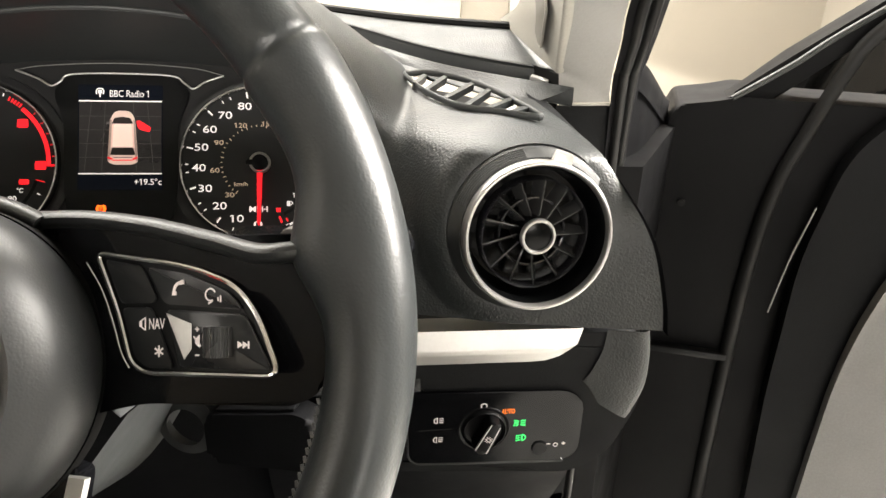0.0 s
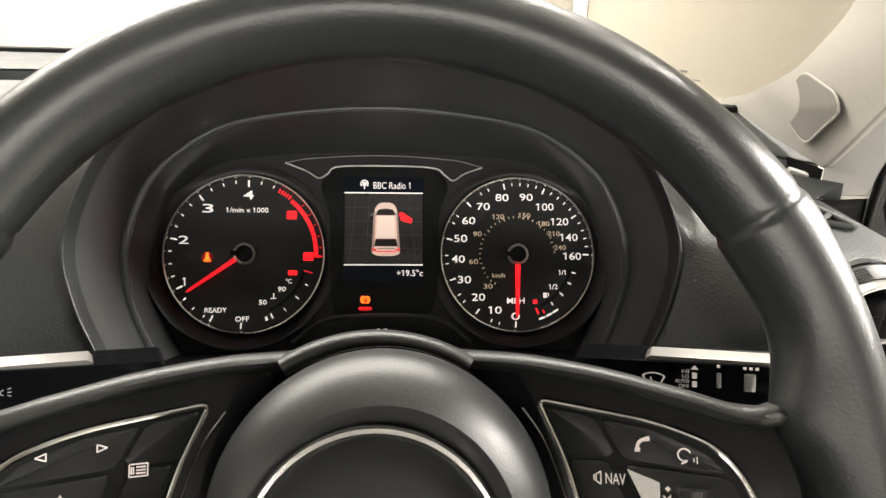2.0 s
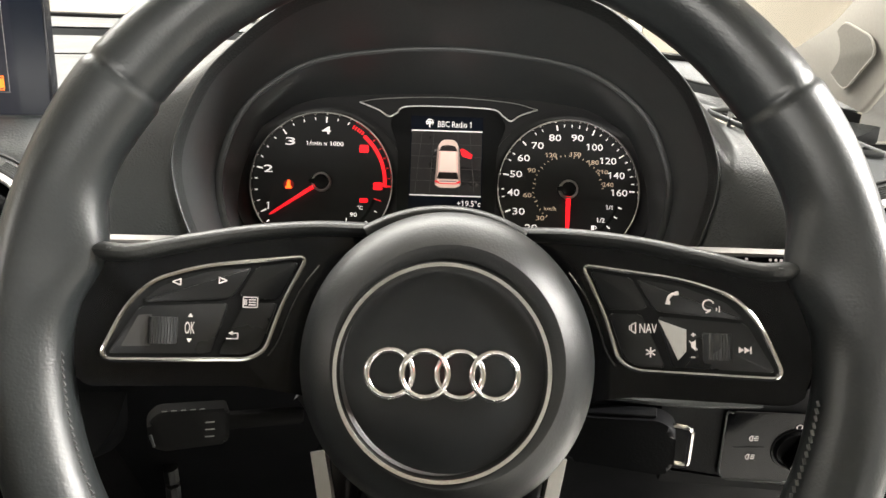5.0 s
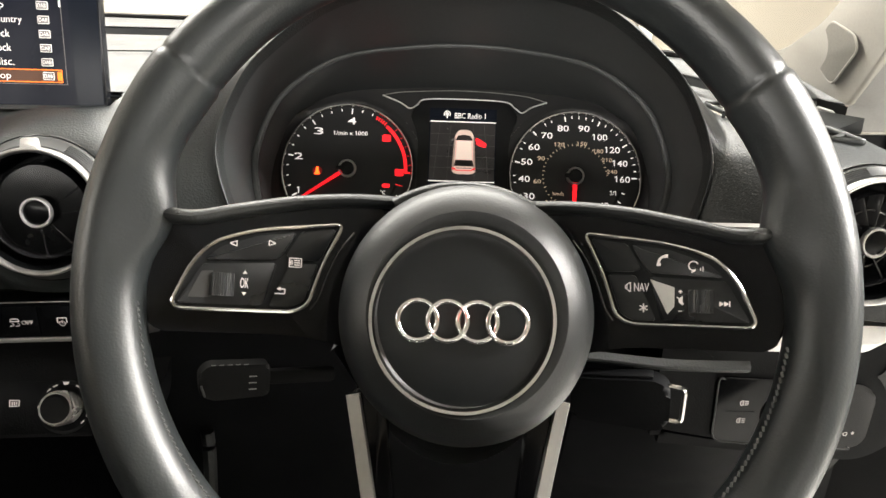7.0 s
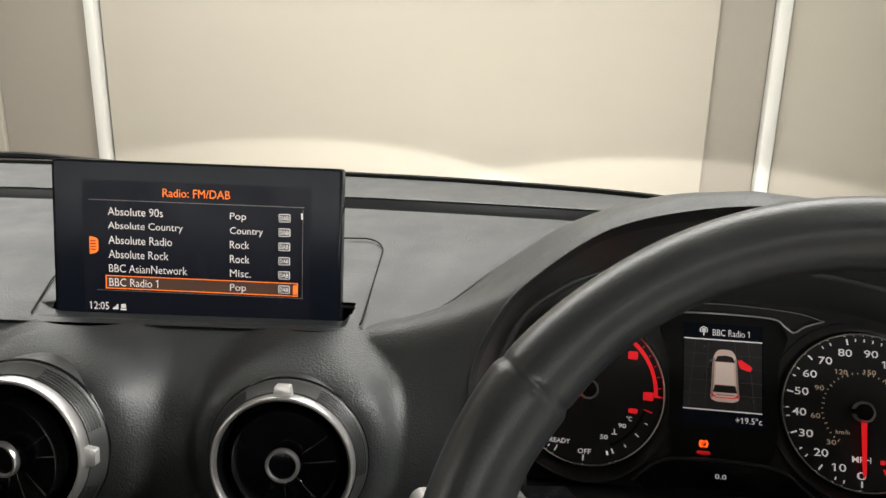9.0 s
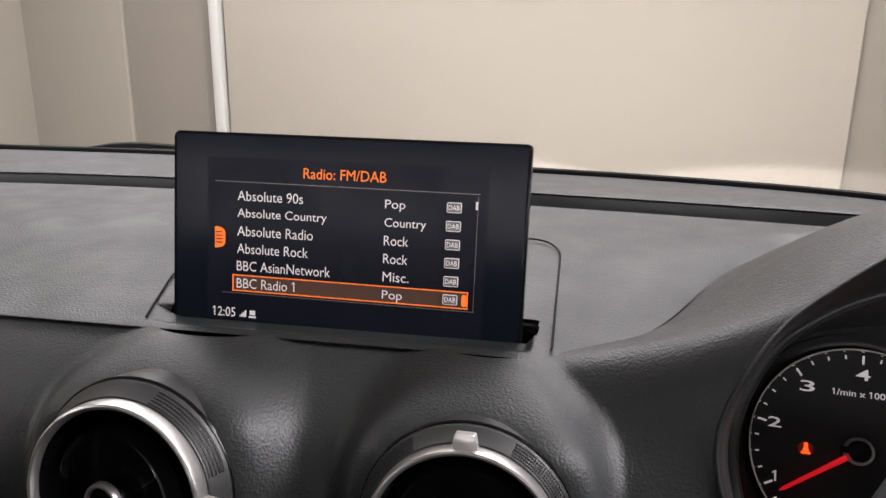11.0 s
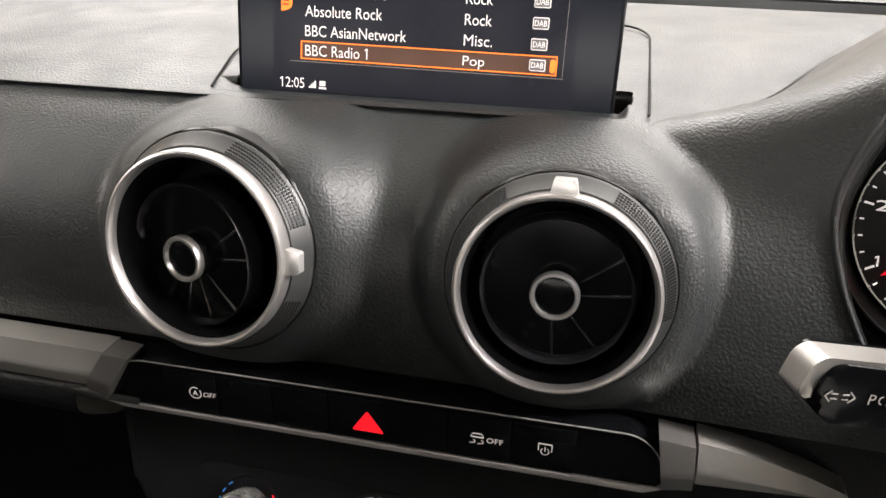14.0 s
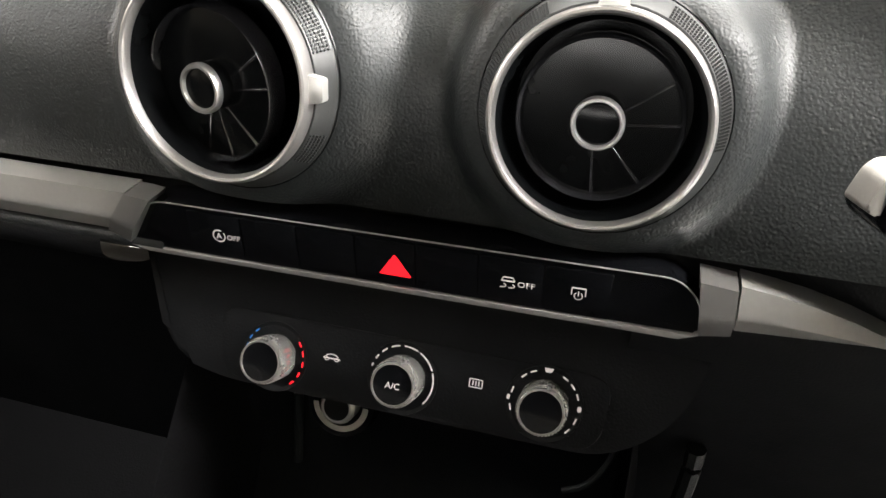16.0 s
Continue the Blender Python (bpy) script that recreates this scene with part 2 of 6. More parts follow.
def sweep(path, sect, closed=False, up=(0, 0, 1)):
    """A section (a, b) carried along a path; a lies across the path, b along up. sect may be a function of the step."""
    bm, rings, n = bmesh.new(), [], len(path)
    path = [Vector(p) for p in path]
    up = Vector(up)
    for i, p in enumerate(path):
        if closed:
            d = path[(i + 1) % n] - path[i - 1]
        else:
            d = path[min(i + 1, n - 1)] - path[max(i - 1, 0)]
        d.normalize()
        across = d.cross(up).normalized()
        top = across.cross(d).normalized()
        s = sect(i / (n if closed else n - 1)) if callable(sect) else sect
        rings.append([bm.verts.new(p + across * a + top * b) for a, b in s])
    k = len(rings[0])
    for i in range(n if closed else n - 1):
        a, b = rings[i], rings[(i + 1) % n]
        for j in range(k):
            bm.faces.new((a[j], a[(j + 1) % k], b[(j + 1) % k], b[j]))
    if not closed:
        bm.faces.new(rings[0][::-1])
        bm.faces.new(rings[-1])
    return bm


def disc(r, n=10, rx=None):
    return [(r * math.cos(2 * math.pi * i / n), (rx or r) * math.sin(2 * math.pi * i / n)) for i in range(n)]


def catmull(pts, n):
    """n points along a smooth curve through the given ones, by arc of index."""
    pts = [Vector(p) for p in pts]
    ext = [pts[0] * 2 - pts[1]] + pts + [pts[-1] * 2 - pts[-2]]
    out = []
    for i in range(n):
        s = i / (n - 1) * (len(pts) - 1)
        k = min(int(s), len(pts) - 2)
        t = s - k
        a, b, c, d = ext[k:k + 4]
        out.append(0.5 * ((2 * b) + (c - a) * t + (2 * a - 5 * b + 4 * c - d) * t * t + (3 * b - 3 * c + d - a) * t ** 3))
    return out


def patch(curves, nu, nv, tweak=None, cut=None):
    """A smooth sheet through curves of control points."""
    rows = [catmull(c, nu) for c in curves]
    cols = [catmull([r[i] for r in rows], nv) for i in range(nu)]
    bm = bmesh.new()
    vs = [[bm.verts.new(tweak(p) if tweak else p) for p in c] for c in cols]
    for i in range(nu - 1):
        for j in range(nv - 1):
            q = (vs[i][j], vs[i + 1][j], vs[i + 1][j + 1], vs[i][j + 1])
            if cut and all(cut(v.co) for v in q):
                continue
            bm.faces.new(q)
    return bm


def flag_ones(me):
    """Adds the slanting flag to every figure one, which the built-in font draws as a bare stem."""
    bm = bmesh.new()
    bm.from_mesh(me)
    left, islands = set(bm.verts), []
    while left:
        todo, seen = [left.pop()], []
        while todo:
            v = todo.pop()
            seen.append(v)
            for e in v.link_edges:
                o = e.other_vert(v)
                if o in left:
                    left.remove(o)
                    todo.append(o)
        xs, ys = [v.co.x for v in seen], [v.co.y for v in seen]
        islands.append((min(xs), max(xs), min(ys), max(ys)))
    tall = max(i[3] - i[2] for i in islands)
    for x0, x1, y0, y1 in islands:
        h = y1 - y0
        if h > 0.85 * tall and x1 - x0 < 0.3 * h:
            w = min(x1 - x0, 0.16 * h)
            bm.faces.new([bm.verts.new(p) for p in ((x0, y1, 0), (x0 - 0.19 * h, y1 - 0.13 * h, 0), (x0 - 0.19 * h, y1 - 0.13 * h - w, 0), (x0, y1 - 1.15 * w, 0))])
    bm.to_mesh(me)
    bm.free()


def lettering(text, width=None, height=None, bold=0.0, at=(0, 0, 0), align="CENTER", spin=0.0, skew=0.0):
    """Built-in font as a thin mesh lying in x, y, fitted to a width or height, placed by its middle or its left end."""
    cu = bpy.data.curves.new("lettering", "FONT")
    cu.body, cu.size, cu.offset, cu.shear, cu.resolution_u = text, 1.0, bold, skew, 3
    ob = bpy.data.objects.new("lettering", cu)
    me = bpy.data.meshes.new_from_object(ob)
    bpy.data.objects.remove(ob)
    bpy.data.curves.remove(cu)
    if "1" in text:
        flag_ones(me)
    co = np.empty(len(me.vertices) * 3)
    me.vertices.foreach_get("co", co)
    co = co.reshape(-1, 3)
    lo, hi = co.min(0), co.max(0)
    kx = (width / (hi[0] - lo[0])) if width else height / (hi[1] - lo[1])
    ky = (height / (hi[1] - lo[1])) if height else kx
    if not width:
        kx = ky
    co[:, 1] = (co[:, 1] - (lo[1] + hi[1]) / 2) * ky
    co[:, 0] = (co[:, 0] - (lo[0] if align == "LEFT" else (lo[0] + hi[0]) / 2)) * kx
    c, s = math.cos(radians(spin)), math.sin(radians(spin))
    co[:, :2] = np.c_[co[:, 0] * c - co[:, 1] * s, co[:, 0] * s + co[:, 1] * c]
    co += np.array(at)
    me.vertices.foreach_set("co", co.ravel())
    me.update()
    return me


def write(text, mat, parent, name="lettering", **k):
    return part(name, lettering(text, **k), mat, parent, smooth=0)


def bar2(x0, y0, x1, y1, wide, z=0.0, thick=0.0003):
    """A straight printed stroke from point to point."""
    a, b = Vector((x0, y0)), Vector((x1, y1))
    d = (b - a).normalized()
    nrm = Vector((-d.y, d.x)) * wide / 2
    pts = [a + nrm, a - nrm, b - nrm, b + nrm]
    return prism([tuple(p) for p in pts], z, z + thick)


def arc2(cx, cy, r, a0, a1, wide, z=0.0, n=24, thick=0.0003, ry=1.0):
    """A printed arc in degrees."""
    out, inn = [], []
    for i in range(n + 1):
        t = radians(a0 + (a1 - a0) * i / n)
        out.append((cx + (r + wide / 2) * math.cos(t), cy + ry * (r + wide / 2) * math.sin(t)))
        inn.append((cx + (r - wide / 2) * math.cos(t), cy + ry * (r - wide / 2) * math.sin(t)))
    bm = bmesh.new()
    o = [bm.verts.new((*p, z + thick)) for p in out]
    q = [bm.verts.new((*p, z + thick)) for p in inn]
    for i in range(n):
        bm.faces.new((o[i], o[i + 1], q[i + 1], q[i]))
    return bm


def outline(pts, r, z=0.0, closed=True, mat=None):
    """A thin round bead along an outline in x, y."""
    return sweep([(x, y, z) for x, y in pts], disc(r, 8), closed)


WHEEL = pose(0, 0, 0, 63)                      # x across, y up along the wheel, z to the driver
CLUSTER = WHEEL @ Matrix.Translation((0, 0.1255, -0.281))
CONSOLE = pose(-0.38, 0.156, 0, 90, 0, 6)      # x across the console, y up, z to the cabin


def deeper(k):
    """Sets a thing of the lower driver's panel back, scaled about the camera's first place (seat) to fit that view."""
    seat = Vector((0.168, -0.212, 0.143))
    return Matrix.Translation(seat) @ Matrix.Scale(k, 4) @ Matrix.Translation(-seat)


DEEP, DEEPER = deeper(1.035), deeper(1.073)


def con(u, v, z):
    """World place of a console point: across, deep, high."""
    return CONSOLE @ Vector((u, z, -v))


def whl(u, v, w):
    return WHEEL @ Vector((u, v, w))

# ---- the studio round the car ----
def wall(name, sx, sy, sz, at, mat, label):
    return tagged(part(name, box(sx, sy, sz, at), mat, smooth=0), label, "wall", kind="structure")


wall("wall_north", 9.0, 0.1, 3.7, (-0.9, 4.95, 0.75), STUDIO, "pale cream studio end wall lit from above")
for n, (x0, x1) in enumerate(((-5.4, -4.36), (-3.44, 0.90), (1.34, 3.6))):
    ob = part("wall_panel", box(x1 - x0, 0.06, 3.6, ((x0 + x1) / 2, 4.865, 0.75), 0.008), STUDIO, bpy.data.objects["wall_north"], smooth=0)
# Recess strips are darker than the wall panels.
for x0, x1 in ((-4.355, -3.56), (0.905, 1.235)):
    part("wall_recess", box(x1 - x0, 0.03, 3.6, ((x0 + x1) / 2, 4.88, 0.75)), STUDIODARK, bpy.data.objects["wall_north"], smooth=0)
for x in (-3.50, 1.285):
    part("wall_trim", box(0.09, 0.10, 3.6, (x, 4.835, 0.75), 0.02), STUDIOTRIM, bpy.data.objects["wall_north"])
wall("wall_south", 9.0, 0.1, 3.7, (-0.9, -4.8, 0.75), STUDIO, "pale cream studio wall behind the car")
wall("wall_west", 0.1, 9.8, 3.7, (-5.4, 0.05, 0.75), STUDIO, "pale cream studio side wall")
wall("wall_east", 0.1, 9.8, 3.7, (3.6, 0.05, 0.75), STUDIO, "pale cream studio side wall")
tagged(part("floor", box(9.0, 9.8, 0.1, (-0.9, 0.05, -1.05)), FLOOR, smooth=0), "studio floor, kept pale to bounce light into the cabin", "floor", kind="structure")
tagged(part("ceiling", box(9.0, 9.8, 0.1, (-0.9, 0.05, 2.62)), STUDIO, smooth=0), "white studio ceiling", "ceiling", kind="structure")

# ---- the cabin shell ----
cabin = thing("car", None, "dark car cabin shell with pale headliner and open driver's door", "car")
part("roof", patch([[(-1.12, 0.02, 0.42), (-0.75, 0.06, 0.50), (-0.38, 0.07, 0.52), (0.0, 0.06, 0.50), (0.31, 0.02, 0.44)],
                    [(-1.12, -0.8, 0.46), (-0.75, -0.8, 0.55), (-0.38, -0.8, 0.56), (0.0, -0.8, 0.55), (0.31, -0.8, 0.47)],
                    [(-1.12, -1.9, 0.42), (-0.75, -1.9, 0.50), (-0.38, -1.9, 0.52), (0.0, -1.9, 0.50), (0.31, -1.9, 0.43)]], 24, 24),
     HEADLINER, cabin)
# Unseen screen, added to keep the rear light off hub and lower dash.
part("rear_light_block", box(1.5, 0.05, 0.77, (-0.40, -0.85, -0.255)), SOFT_LOW, cabin, smooth=0)
part("passenger_side", box(0.06, 2.6, 0.75, (-1.16, -0.65, -0.42)), SOFT_LOW, cabin, smooth=0)
part("driver_side", box(0.06, 0.9, 0.6, (0.40, -1.45, -0.36)), SOFT_LOW, cabin, smooth=0)
part("cabin_floor", box(1.55, 2.9, 0.05, (-0.38, -0.55, -0.66)), CARPET, cabin, smooth=0)
part("firewall", box(1.55, 0.05, 0.57, (-0.38, 0.72, -0.40)), CARPET, cabin, smooth=0)
part("footwell_side", box(0.03, 0.40, 0.52, (0.375, 0.54, -0.42)), CARPET, cabin, smooth=0)
part("pillar_base", box(0.070, 0.10, 0.36, (0.343, 0.372, -0.185), 0.006), RUBBER, cabin)
# front pillar on the driver's side
INNER = [(0.315, 0.300, 0.055), (0.311, 0.287, 0.062), (0.304, 0.262, 0.080), (0.297, 0.236, 0.100), (0.286, 0.197, 0.130), (0.275, 0.158, 0.160), (0.264, 0.119, 0.190), (0.240, 0.035, 0.255), (0.222, -0.030, 0.305)]
OUTER = [(0.3606, 0.3090, 0.0324), (0.357, 0.302, 0.042), (0.354, 0.292, 0.060), (0.350, 0.275, 0.080), (0.343, 0.254, 0.100), (0.330, 0.209, 0.130), (0.314, 0.159, 0.160), (0.298, 0.109, 0.190), (0.268, 0.020, 0.243), (0.245, -0.045, 0.285)]
GLASSEDGE = [(0.300, 0.452, 0.076), (0.303, 0.406, 0.090), (0.302, 0.380, 0.100), (0.301, 0.346, 0.115), (0.299, 0.322, 0.130), (0.294, 0.282, 0.160), (0.287, 0.252, 0.190), (0.262, 0.150, 0.275), (0.240, 0.080, 0.335)]
part("pillar_trim", patch([GLASSEDGE, [Vector(a) * 0.55 + Vector(b) * 0.45 + Vector((-0.001, 0, 0)) for a, b in zip(GLASSEDGE, INNER)],
                           [Vector(a) * 0.10 + Vector(b) * 0.90 + Vector((-0.0005, 0, 0)) for a, b in zip(GLASSEDGE, INNER)], INNER, [Vector(p) + Vector((0.008, 0.003, 0)) for p in INNER]], 60, 30),
     PILLAR, cabin, "pale grey pillar cover")
side = [(0.3195, 0.3040, 0.0331)] + [(x + 0.0015, y + 0.001, z) for x, y, z in INNER]
part("pillar_side_trim", patch([side, [Vector(a) * 0.5 + Vector(b) * 0.5 + Vector((0, -0.002, 0)) for a, b in zip(side, OUTER)], OUTER], 60, 16), PILLARDARK, cabin, "mid-grey lower pillar cover")
part("pillar_step", sweep([(0.3200, 0.3030, 0.0318), (0.340, 0.3045, 0.0314), (0.3600, 0.3080, 0.0310)], disc(0.0011, 8)), PILLAR, cabin, "pale lower edge of the pillar cover")
part("pillar_clip", box(0.014, 0.010, 0.004, (0.306, 0.315, 0.047), 0.001, pose(0, 0, 0, 0, 12, -20)), PILLARDARK, cabin)
part("pillar_wedge", patch([[(0.318, 0.304, 0.053), (0.319, 0.306, 0.032), (0.320, 0.308, 0.0)], [(0.300, 0.345, 0.056), (0.300, 0.345, 0.035), (0.300, 0.345, 0.0)]], 10, 6), RUBBER, cabin)
part("pillar_foot", patch([[(0.318, 0.3055, 0.0305), (0.340, 0.3065, 0.0300), (0.362, 0.3105, 0.0295)],
                           [(0.318, 0.307, -0.02), (0.340, 0.308, -0.02), (0.364, 0.312, -0.02)],
                           [(0.32, 0.307, -0.35), (0.342, 0.308, -0.35), (0.366, 0.312, -0.35)]], 12, 16), SOFT_LOW, cabin)
TWEET = Matrix(((-0.12, -0.14, -0.983, 0.3020), (-0.985, -0.08, 0.131, 0.3130), (-0.10, 0.987, -0.128, 0.0945), (0, 0, 0, 1)))
TWEETER = [(0.005, -0.0245), (-0.0500, -0.0115), (-0.0120, 0.0240), (0.0400, 0.0220), (0.0500, 0.0130)]
part("grille", prism(rounded(TWEETER, [0.012, 0.012, 0.012, 0.012, 0.010]), 0, 0.0022, 0.0008), GRILLE, cabin, "grey woven tweeter grille").matrix_world = TWEET
part("grille_edge", sweep([(x * 1.02, y * 1.03, 0.0014) for x, y in rounded(TWEETER, [0.012, 0.012, 0.012, 0.012, 0.010])], disc(0.0009, 6), True), PILLAR, cabin).matrix_world = TWEET
SEALOUT = [(0.392, 0.345, -0.40), (0.394, 0.345, -0.05), (0.396, 0.342, 0.040), (0.400, 0.342, 0.060), (0.400, 0.331, 0.080), (0.393, 0.306, 0.100), (0.382, 0.268, 0.130), (0.372, 0.231, 0.160), (0.361, 0.193, 0.190), (0.330, 0.095, 0.265), (0.305, 0.020, 0.322)]
SEALIN = [(0.366, 0.313, -0.40), (0.364, 0.312, -0.05)] + [(x + 0.002, y + 0.002, z) for x, y, z in OUTER[1:]]
part("door_aperture", patch([SEALIN, [Vector(a) * 0.5 + Vector(b) * 0.5 + Vector((0, -0.003, 0)) for a, b in zip(SEALIN, SEALOUT)], SEALOUT], 70, 10), DOORBLACK, cabin)
for f, lift in ((0.30, 0.005), (0.62, 0.006)):
    line = [Vector(a) * (1 - f) + Vector(b) * f + Vector((-0.001, -lift, 0)) for a, b in zip(SEALIN, SEALOUT)]
    part("door_seal", sweep(catmull(line, 70), disc(0.0042, 10)), SEALRUBBER, cabin, "black rubber door seal")
corner = [(0.395, 0.342, 0.036), (0.412, 0.360, 0.024), (0.438, 0.400, 0.006), (0.468, 0.450, -0.014), (0.490, 0.485, -0.027)]
part("wing_corner", patch([corner, [Vector(p) + Vector((0, 0.004, -0.006)) for p in corner], [Vector(p) + Vector((0, 0.006, -0.40)) for p in corner]], 24, 12), DOORBLACK, cabin, "black front edge of the door opening")
# windscreen
glass = tagged(part("windscreen", patch([[(-1.08, 0.62, 0.08), (-0.8, 0.68, 0.076), (-0.38, 0.70, 0.074), (-0.08, 0.665, 0.074), (0.06, 0.61, 0.074), (0.2, 0.50, 0.072), (0.315, 0.42, 0.072)],
                                         [(-1.10, 0.3, 0.26), (-0.8, 0.36, 0.29), (-0.38, 0.38, 0.30), (-0.1, 0.36, 0.295), (0.05, 0.33, 0.285), (0.18, 0.27, 0.27), (0.30, 0.20, 0.235)],
                                         [(-1.12, 0.03, 0.42), (-0.8, 0.07, 0.49), (-0.38, 0.08, 0.515), (-0.1, 0.075, 0.505), (0.05, 0.07, 0.49), (0.18, 0.05, 0.47), (0.28, 0.02, 0.44)]], 40, 20),
                    PANE), "clear curved windscreen over the dashboard", "windscreen", kind="structure")
glass.visible_shadow = False
for i, (u, v, wide, tall) in enumerate(((0.0, 0.0, 0.0062, 0.0030), (0.009, -0.0105, 0.010, 0.0012), (0.006, -0.0145, 0.007, 0.0012))):
    part("print_bar", prism([(u - wide / 2, v - tall / 2), (u + wide / 2, v - tall / 2), (u + wide / 2, v + tall / 2), (u - wide / 2, v + tall / 2)], 0, 0.0002), PILLARDARK, glass, smooth=0
         ).matrix_world = Matrix(((0.821, -0.407, -0.402, 0.2505), (-0.571, -0.585, -0.577, 0.4187), (0, 0.703, -0.711, 0.1052), (0, 0, 0, 1)))

# ---- vents' seats: the mouldings of the dashboard swell round them ----
VENTS = [CONSOLE @ pose(-0.0776, -0.0118, 0.006, -9, -3, 0) @ Matrix.Scale(1.03, 4), CONSOLE @ pose(0.0912, -0.0125, 0.006, -9, 0, 0) @ Matrix.Scale(0.952, 4), pose(0.2675, 0.142, -0.0065, 82, 0, 2) @ Matrix.Scale(0.91, 4)]
INVERSE = [m.inverted() for m in VENTS]


def swell(p):
    p = Vector(p)
    for m, inv in zip(VENTS, INVERSE):
        q = inv @ p
        r = math.hypot(q.x, q.y)
        if r < 0.11 and abs(q.z) < 0.2:
            e = max(0.0, r - 0.0532)
            s = min(1.0, max(0.0, (p.z - 0.012) / 0.030)) if p.x < 0 else min(1.5, max(0.0, (p.z - 0.028) / 0.013))
            bend = min(e, 0.0144)
            h = -0.0130 - 0.12 * e - 0.016 * (1 - math.sqrt(1 - (bend / 0.016) ** 2)) - 2.06 * (e - bend) - 0.045 * s * s
            k = 0.017 if p.x < 0 else 0.014
            d = max(k - abs(q.z - h), 0.0) / k
            q.z = max(q.z, h) + d * d * k * 0.25
            p = m @ q
    return p


def in_vent(p):
    return any(math.hypot((inv @ p).x, (inv @ p).y) < 0.0495 and abs((inv @ p).z) < 0.08 for inv in INVERSE)


# ---- dashboard ----
dash = thing("dashboard", None, "dark grey grained soft-touch dashboard moulding", "dashboard", kind="structure")
LIP = [(-0.135, 0.02, -0.185), (-0.158, 0.05, -0.188), (-0.177, 0.088, -0.186), (-0.183, 0.125, -0.182), (-0.166, 0.166, -0.172), (-0.143, 0.192, -0.165), (-0.10, 0.222, -0.155), (-0.05, 0.236, -0.15), (0.0, 0.2405, -0.148)]
THROAT = [(-0.135, 0.045), (-0.150, 0.074), (-0.158, 0.100), (-0.1585, 0.130), (-0.148, 0.166), (-0.128, 0.186), (-0.10, 0.195), (-0.05, 0.199), (0.0, 0.2005)]
FACE = [(0.012, -0.078), (0.014, -0.05), (0.020, -0.015), (0.034, 0.008), (0.058, 0.026), (0.077, 0.036), (0.086, 0.041)]
part("fascia", patch([[con(u, v + 0.10 * max(0.0, -u - 0.45) ** 2, z) for v, z in FACE] for u in (-0.80, -0.6, -0.42, -0.30, -0.2, -0.1, 0.0, 0.08, 0.124)], 54, 330, swell, in_vent),
     SOFT, dash)
crease = [con(-0.80, 0.098, 0.041), con(-0.45, 0.086, 0.041), con(-0.20, 0.086, 0.041), con(-0.03, 0.086, 0.041), con(0.07, 0.086, 0.041), con(0.108, 0.086, 0.0405), con(0.128, 0.088, 0.040), (-0.212, 0.300, 0.048),
          (-0.159, 0.400, 0.0625), (-0.08, 0.455, 0.067), (0.0, 0.470, 0.069), (0.1, 0.440, 0.067), (0.17, 0.385, 0.056), (0.235, 0.320, 0.043), (0.285, 0.265, 0.038)]
groove = [(-1.14, 0.40, 0.067), (-0.85, 0.468, 0.069), (-0.6, 0.495, 0.070), (-0.43, 0.508, 0.071), (-0.34, 0.512, 0.0715), (-0.29, 0.512, 0.0715), (-0.25, 0.512, 0.0715), (-0.19, 0.511, 0.0715), (-0.12, 0.508, 0.0715), (-0.06, 0.504, 0.0715),
          (0.0, 0.498, 0.0715), (0.09, 0.468, 0.069), (0.16, 0.418, 0.063), (0.235, 0.338, 0.054), (0.325, 0.288, 0.047)]
middle = [Vector(a) * 0.55 + Vector(b) * 0.45 + Vector((0, 0, 0.006 if a[0] < 0.2 else 0.0)) for a, b in zip(crease, groove)]
start = [Vector(a) * 0.985 + Vector(b) * 0.015 + Vector((0, 0, 0.0012)) for a, b in zip(crease, groove)]
# the opening of the side demister in the dashboard's end
UPPER = [(0.2052, 0.3171), (0.2191, 0.3231), (0.2315, 0.3172), (0.2431, 0.3066), (0.2533, 0.2926), (0.2614, 0.2741), (0.2678, 0.2534), (0.2767, 0.2209), (0.2805, 0.2027)]
LOWER = [(0.2053, 0.3113), (0.2127, 0.2744), (0.2177, 0.2584), (0.2233, 0.2449), (0.2294, 0.2321), (0.2362, 0.2240), (0.2435, 0.2188), (0.2518, 0.2158), (0.2653, 0.2078), (0.2785, 0.2018)]


def pod_top(x, y):
    return 0.0503 + 0.035 * (y - 0.29)


rim_line = [(p.x, p.y) for p in catmull([(x, y, 0) for x, y in UPPER], 40)] + [(p.x, p.y) for p in catmull([(x, y, 0) for x, y in LOWER[::-1]], 40)]


def in_grille(p):
    x, y, hit = p.x, p.y, False
    if x < 0.2 or y < 0.19 or y > 0.33 or p.z < 0.038:
        return False
    for (xa, ya), (xb, yb) in zip(rim_line, rim_line[1:] + rim_line[:1]):
        if (ya > y) != (yb > y) and x < xa + (y - ya) * (xb - xa) / (yb - ya):
            hit = not hit
    return hit


def in_slot(p):
    q = CONSOLE.inverted() @ p
    return abs(q.x) < 0.1165 and 0.1035 < -q.z < 0.1235 or in_grille(p)


def before_slot(p):
    """The pad dips between its front crease and the slot of the screen."""
    q = CONSOLE.inverted() @ Vector(p)
    if abs(q.x) < 0.114 and -q.z < 0.108:
        f = min(1.0, (0.114 - abs(q.x)) / 0.004) * min(1.0, max(0.0, (-q.z - 0.0865) / 0.006))
        q.y = min(q.y, q.y * (1 - f) + 0.0398 * f)
        return CONSOLE @ q
    return p


part("upper_pad", patch([crease, start, middle, groove], 280, 150, before_slot, in_slot), SOFT, dash)
